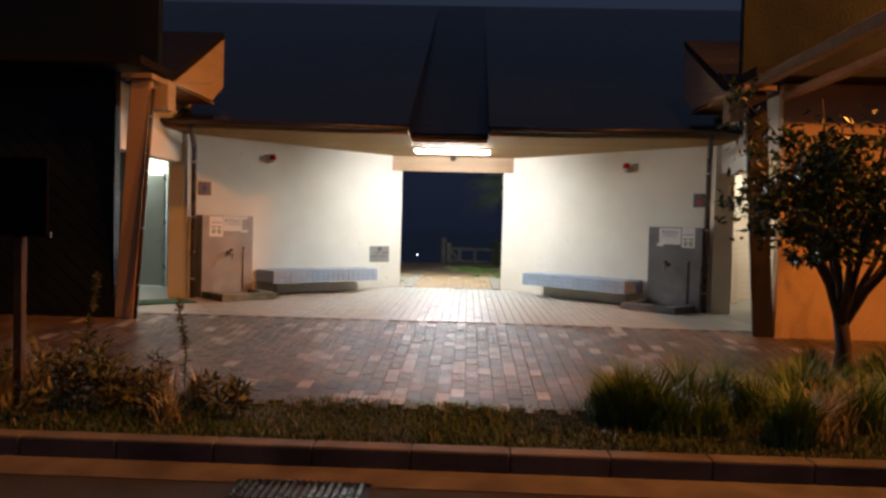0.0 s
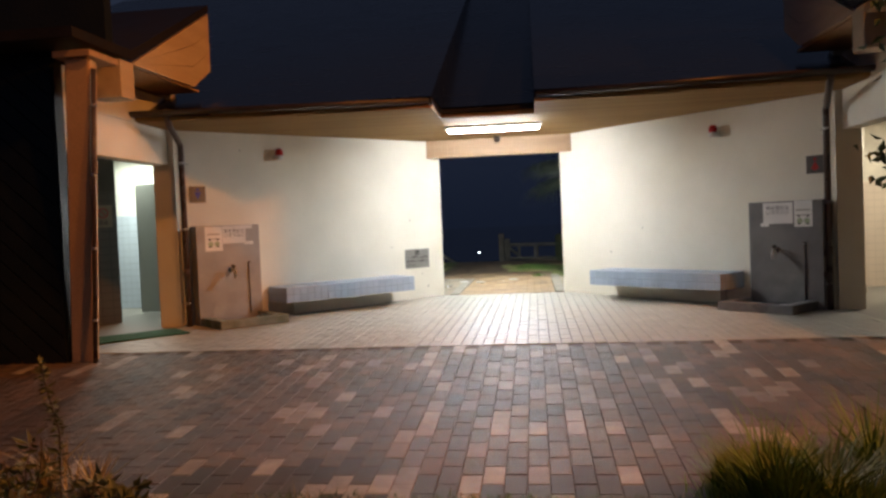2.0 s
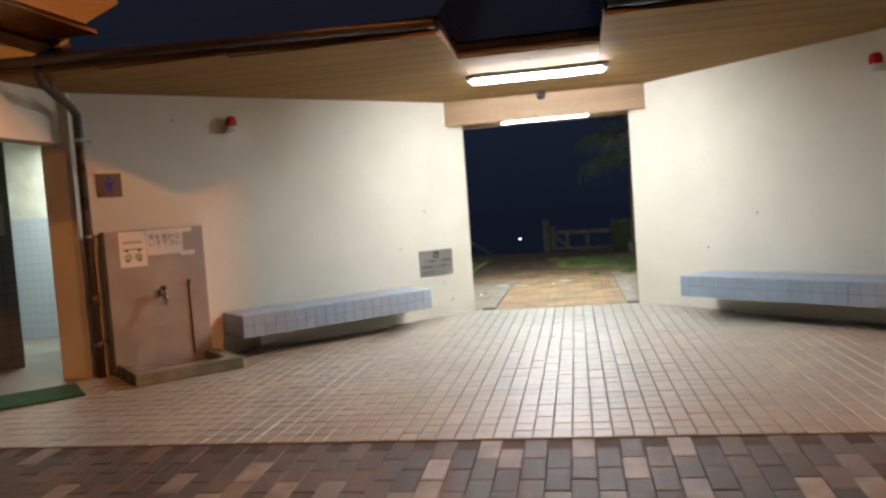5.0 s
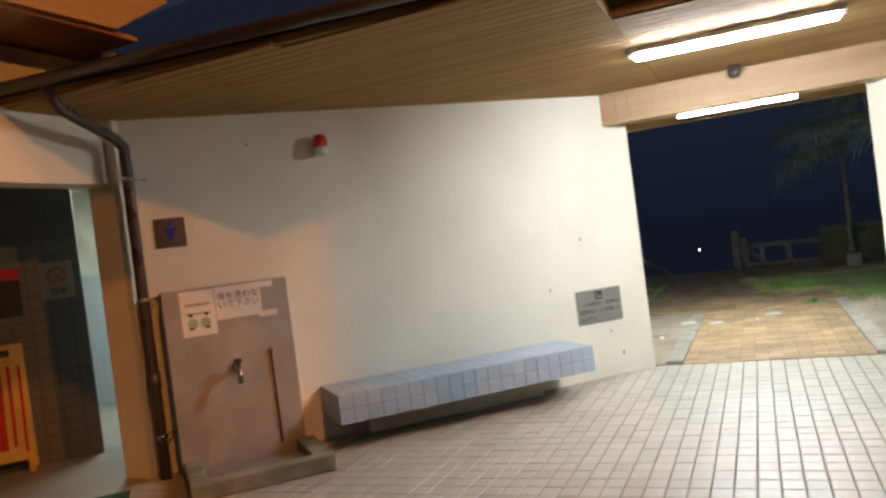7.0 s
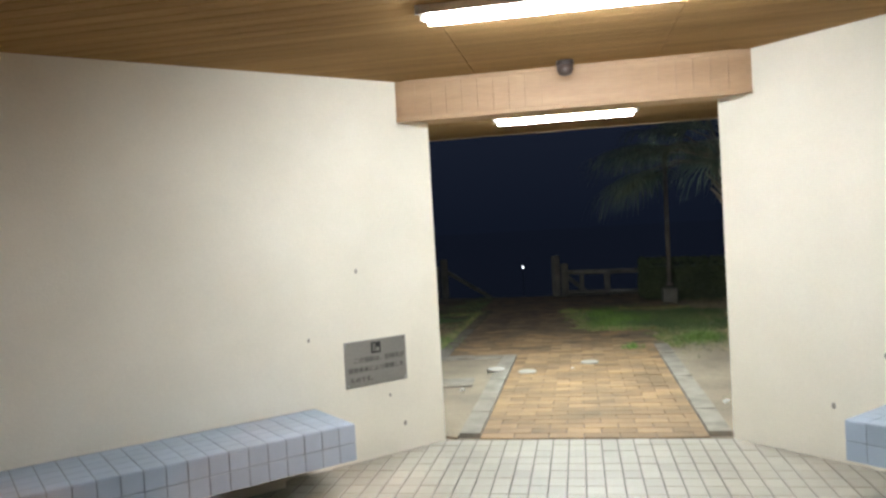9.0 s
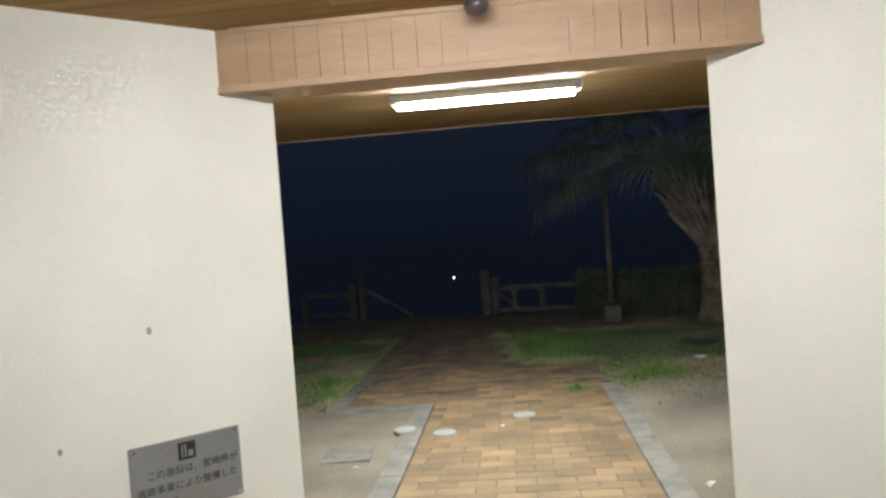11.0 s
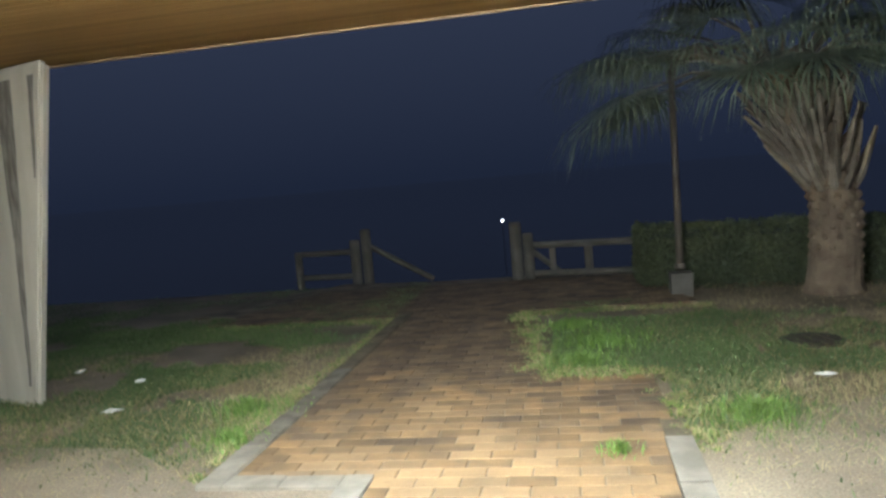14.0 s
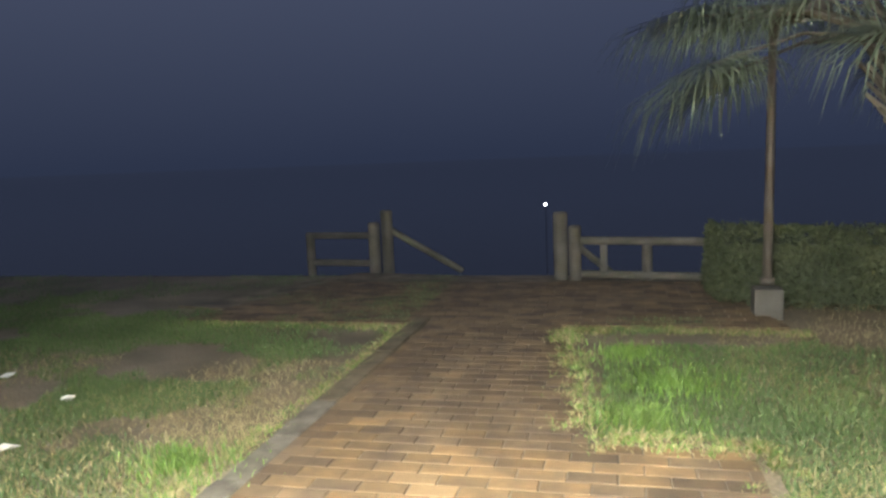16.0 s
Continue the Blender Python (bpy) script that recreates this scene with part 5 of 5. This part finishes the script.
blades("lawn_grass", lawn(150000, 1.0, green), LAWN, "short green lawn, patchy near the path", 0.04, 1.1, wide=0.5)
blades("lawn_straw", lawn(52000, 1.0, straw), DRY, "dry cut grass lying on the lawn", 0.034, 2.6, wide=0.3)
blades("stray_grass", [(x, y, -0.02, random.uniform(0.5, 1.2)) for x, y in [(random.choice((-1, 1)) * random.uniform(1.0, 4.5), random.gauss(18.6, 0.45)) for _ in range(5000)] if not -1.7 < x < 0.96], LAWN, "thin stray grass over the dirt", 0.045, 1.3, wide=0.6)
blades("stray_straw", [(x, y, -0.02, random.uniform(0.5, 1.2)) for x, y in [(random.choice((-1, 1)) * random.uniform(1.0, 4.5), random.gauss(18.6, 0.55)) for _ in range(15000)] if not -1.7 < x < 0.96], DRY, "straw strewn over the dirt", 0.036, 2.6, wide=0.3)
EDGE = []
for q in range(45):
    y = random.uniform(19.6, 22.2)
    EDGE += clump(45, 0.10 - 0.13 * (y - 19.55) + random.gauss(0, 0.05), y, 0.10, random.uniform(0.3, 0.8), -0.02)
for q in range(40):
    EDGE += clump(35, random.uniform(0.1, 1.0), random.gauss(19.58, 0.05), 0.10, random.uniform(0.3, 0.7), -0.01)
for q in range(40):
    y = random.uniform(18.0, 19.5)
    EDGE += clump(35, 0.98 + random.gauss(0, 0.06), y, 0.09, random.uniform(0.2, 0.6), -0.02)
for q in range(110):
    y = random.uniform(17.8, 22.2)
    EDGE += clump(30, (-1.74 if y < 20 else -1.66) + random.gauss(0, 0.04), y, 0.09, random.uniform(0.2, 0.6), -0.03)
for q in range(150):
    x = random.uniform(-4.2, 1.7)
    if not -1.65 < x < -0.25:
        EDGE += clump(40, x, 22.2 + random.gauss(0, 0.05), 0.13, random.uniform(0.3, 0.7), -0.06)
blades("path_edge_grass", EDGE[::2], TUFT, "grass creeping over the path edges", 0.09, 1.3, wide=0.6)
blades("path_edge_straw", EDGE[1::2], DRY, "dry grass lying over the path edges", 0.09, 2.0, wide=0.6)
blades("edge_tufts", clump(900, 1.35, 18.6, 0.32, 1.0, -0.03) + clump(700, 0.35, 19.9, 0.35, 0.9, -0.03) + clump(900, 0.55, 20.6, 0.5, 0.9, -0.03) + clump(600, 0.3, 21.3, 0.4, 0.8, -0.03) + clump(500, -1.95, 19.0, 0.35, 0.9, -0.03) + clump(120, 0.55, 18.05, 0.12, 0.6, 0.0) + clump(350, -1.8, 18.4, 0.25, 0.8, -0.03), TUFT,
       "brighter grass tufts along the path edges", 0.12, 0.9, wide=0.6)


def disc(name, x, y, r, label, mat, z=-0.002):
    bm = lathe([(r, 0), (r, 0.012), (r * 0.9, 0.016)], 24)
    ob = shape(name, bm, mat, label=label, category="marker", group="ground markers")
    ob.location = (x, y, z)


disc("ground_marker", 0.07, 17.22, 0.085, "flat pale round cap set in the path", MARKER, 0.004)
disc("ground_marker", -0.525, 16.80, 0.085, "flat pale round cap set in the path", MARKER, 0.004)
disc("ground_marker", -0.84, 16.93, 0.085, "flat pale round cap on the edging", MARKER, 0.008)


def drain_cover():
    d = thing("drain_cover", pose(-1.17, 16.42, -0.014, 0, 0, 4), "round worn grey drain lid in a square concrete collar", "drain cover")
    bm = bmesh.new()
    out = [(-0.17, -0.17), (0.17, -0.17), (0.17, 0.17), (-0.17, 0.17)]
    prism(out, 0, 0.014, 0, bm)
    part("collar", bm, KERB, d)
    part("lid", lathe([(0.115, 0.014), (0.115, 0.019), (0.10, 0.021)], 24), KERB, d, "worn grey lid")


drain_cover()


def inspection_cover():
    d = thing("inspection_cover", pose(2.16, 20.40, -0.045, 0, 0, 12), "dark rusty iron inspection cover sunk in the grass", "drain cover")
    part("frame", lathe([(0.24, 0.0), (0.24, 0.022), (0.21, 0.026)], 28), DARKPOST, d, "dark iron ring")
    part("lid", lathe([(0.205, 0.02), (0.205, 0.030), (0.19, 0.033)], 28), DARKPOST, d)
    for x in (-0.1, 0.0, 0.1):
        part("rib", box(x - 0.012, x + 0.012, -0.15, 0.15, 0.032, 0.038, 0.002), DARKPOST, d)


inspection_cover()


def litter(x, y, r, turn):
    bm = bmesh.new()
    n = 9
    ring = [bm.verts.new((r * random.uniform(0.7, 1.2) * math.cos(2 * math.pi * k / n), 0.5 * r * random.uniform(0.7, 1.2) * math.sin(2 * math.pi * k / n), random.uniform(0.0, 0.02))) for k in range(n)]
    mid = bm.verts.new((0, 0, 0.03))
    for k in range(n):
        bm.faces.new((ring[k], ring[(k + 1) % n], mid))
    low = bm.verts.new((0, 0, -0.01))
    for k in range(n):
        bm.faces.new((ring[(k + 1) % n], ring[k], low))
    ob = shape("paper_scrap", bm, PAPER, label="crumpled pale scrap lying on the ground", category="litter", group="scraps")
    ob.matrix_basis = pose(x, y, -0.015, 0, 0, turn)


for x, y, r, a in ((-3.06, 19.07, 0.09, 10), (-3.33, 19.88, 0.045, 40), (-4.2, 20.3, 0.06, 70), (1.95, 19.35, 0.075, -5), (1.06, 15.53, 0.035, 20), (-1.05, 16.1, 0.02, 0), (-0.1, 16.95, 0.018, 5)):
    litter(x, y, r, a)

# small stains and nail holes on the slanted walls
for s, along, z, r in ((-1, 0.61, 1.19, 0.010), (-1, 0.956, 0.80, 0.008), (-1, 0.414, 0.38, 0.008), (-1, 0.314, 0.18, 0.011), (1, 0.65, 0.31, 0.012), (1, 0.94, 0.62, 0.010), (-1, 3.25, 2.17, 0.008), (1, 1.5, 0.95, 0.008)):
    bm = lathe([(r, 0), (r * 0.7, 0.003), (r * 0.2, 0.004)], 9)
    ob = shape("wall_mark", bm, STAIN, label="small dark blot on the cream wall", category="stain", group="wall marks")
    ob.matrix_basis = wall_pose(s, along, 0.001, z) @ pose(0, 0, 0, 90, 0, 0) @ Matrix.Diagonal((1, 1.6, 1, 1))


def far_light():
    f = thing("harbour_light", pose(-2.72, 46.0, -4.72), "tiny white lamp on a distant post", "light")
    part("post", tube([(0, 0, 0), (0, 0, 4.0)], 0.012, 8), GUTTER, f)
    part("lantern", lathe([(0.013, 4.065), (0.022, 4.10), (0.013, 4.135)], 10), FARGLOW, f, "white lamp")


far_light()

# ---- pieces of floors and pavings, last ----


def lay(name, cells, size, mats, parent, limit, near, thick=0.03, pick=None, height=lambda x, y: 0.0, tilt=0.0):
    """Bevelled blocks at cells (x, y). Those nearest to the line walked are objects of their own, the rest one joined mesh."""
    w, l = size
    shared = {}
    for m in mats:
        bm = box(-w / 2, w / 2, -l / 2, l / 2, -thick, 0)
        bmesh.ops.bevel(bm, geom=[e for e in bm.edges if e.verts[0].co.z > -0.001 and e.verts[1].co.z > -0.001], offset=0.0035, segments=1, affect="EDGES")
        bmesh.ops.recalc_face_normals(bm, faces=bm.faces)
        me = bpy.data.meshes.new(name)
        bm.to_mesh(me)
        bm.free()
        me.materials.append(m)
        shared[m.name] = me
    cells = sorted(cells, key=near)
    rest = {m.name: ([], []) for m in mats}
    for i, (x, y) in enumerate(cells):
        m = mats[0] if pick is None else pick(x, y)
        z = height(x, y) + random.uniform(-0.0015, 0.0015)
        if i < limit:
            ob = new(name, shared[m.name])
            ob.parent = parent
            ob.location = (x, y, z)
            ob.rotation_euler = (tilt + random.uniform(-0.004, 0.004), random.uniform(-0.004, 0.004), 0)
        else:
            verts, faces = rest[m.name]
            k = len(verts)
            src = shared[m.name]
            c = math.sin(tilt)
            verts += [(x + v.co.x, y + v.co.y, z + v.co.z + v.co.y * c) for v in src.vertices]
            faces += [tuple(k + j for j in p.vertices) for p in src.polygons]
    for m in mats:
        verts, faces = rest[m.name]
        if verts:
            pieces(name + "_field", verts, faces, m, parent, "stuff")


floor_ob, paving_ob = bpy.data.objects["floor"], bpy.data.objects["paving"]
cells, y = [], FLOOR0 + 0.066
while y < DOOR:
    half = 3.84 if y < DOOR - 2.93 else 0.985 + (DOOR - y)
    k = 0
    while 0.0508 + 0.1017 * k < half:
        cells += [(0.0508 + 0.1017 * k, y), (-0.0508 - 0.1017 * k, y)]
        k += 1
    y += 0.1265
lay("tile", cells, (0.0955, 0.1235), [FLOORTILE], floor_ob, 300, lambda c: abs(c[0]) * 2 + abs(c[1] - 12.6) * 0.8, 0.02)

PALE = random.Random(5)
cells, k = [], -52
while k <= 52:
    x = 0.027 + 0.1145 * k
    y = FLOOR0 - 0.02 - (0.118 if k % 2 else 0.0)
    while y > 6.5:
        cells.append((x, y - 0.117))
        y -= 0.2355
    k += 1
# pale pavers thickest near the middle, dark grey ones towards the road
lay("paver", cells, (0.111, 0.2315), [PAVER, PAVERPALE, PAVERDARK], paving_ob, 300, lambda c: abs(c[0] - 0.3) + abs(c[1] - 8.0) * 0.6, 0.05,
    lambda x, y: PAVERPALE if PALE.random() < 0.08 + 0.22 * math.exp(-((x - 0.2) / 1.1) ** 2) else (PAVERDARK if PALE.random() < (6.95 - y) * 2.5 else PAVER), lambda x, y: ramp(y), 0.065)

fall = lambda x, y: -0.004 * max(0, y - 17)
path_ob = shape("path", prism([(-0.70, DOOR + 0.03), (0.79, DOOR + 0.03), (0.79, 17.0), (0.79, 18.3), (0.88, 19.55), (0.08, 19.56), (-0.05, 20.8), (-0.3, 22.3), (1.2, 23.0), (1.2, 24.4), (-3.2, 25.3), (-4.5, 23.0), (-1.5, 22.3), (-1.487, 17.80), (-0.70, 17.80), (-0.70, 17.0)], -0.12, lambda x, y: fall(x, y) - 0.007), PATHSAND,
                label="garden path of buff bricks, weathered darker towards the gate", category="path", kind="structure")


def extent(y):
    """The path's edges at a distance."""
    if y < 17.8:
        return -0.70, 0.79
    if y < 19.55:
        return -1.485, 0.87
    if y < 22.25:
        return -1.485, 0.08 - 0.13 * (y - 19.55)
    return -4.0 + (y - 22.25) * 0.3, 1.6 - (y - 22.25) * 0.2


cells, cut, row, y = [], [], 0, DOOR + 0.095
while y < 24.5:
    lo, hi = extent(y)
    x = -4.0825 + (0.1165 if row % 2 else 0)
    while x - 0.1165 < hi:
        a0, a1 = max(lo + 0.003, x - 0.11375), min(hi - 0.003, x + 0.11375)
        if a1 - a0 > 0.226:
            cells.append((x, y))
        elif a1 - a0 > 0.02:
            cut.append((a0, a1, y))
        x += 0.233
    y += 0.1185
    row += 1
WEAR = random.Random(9)


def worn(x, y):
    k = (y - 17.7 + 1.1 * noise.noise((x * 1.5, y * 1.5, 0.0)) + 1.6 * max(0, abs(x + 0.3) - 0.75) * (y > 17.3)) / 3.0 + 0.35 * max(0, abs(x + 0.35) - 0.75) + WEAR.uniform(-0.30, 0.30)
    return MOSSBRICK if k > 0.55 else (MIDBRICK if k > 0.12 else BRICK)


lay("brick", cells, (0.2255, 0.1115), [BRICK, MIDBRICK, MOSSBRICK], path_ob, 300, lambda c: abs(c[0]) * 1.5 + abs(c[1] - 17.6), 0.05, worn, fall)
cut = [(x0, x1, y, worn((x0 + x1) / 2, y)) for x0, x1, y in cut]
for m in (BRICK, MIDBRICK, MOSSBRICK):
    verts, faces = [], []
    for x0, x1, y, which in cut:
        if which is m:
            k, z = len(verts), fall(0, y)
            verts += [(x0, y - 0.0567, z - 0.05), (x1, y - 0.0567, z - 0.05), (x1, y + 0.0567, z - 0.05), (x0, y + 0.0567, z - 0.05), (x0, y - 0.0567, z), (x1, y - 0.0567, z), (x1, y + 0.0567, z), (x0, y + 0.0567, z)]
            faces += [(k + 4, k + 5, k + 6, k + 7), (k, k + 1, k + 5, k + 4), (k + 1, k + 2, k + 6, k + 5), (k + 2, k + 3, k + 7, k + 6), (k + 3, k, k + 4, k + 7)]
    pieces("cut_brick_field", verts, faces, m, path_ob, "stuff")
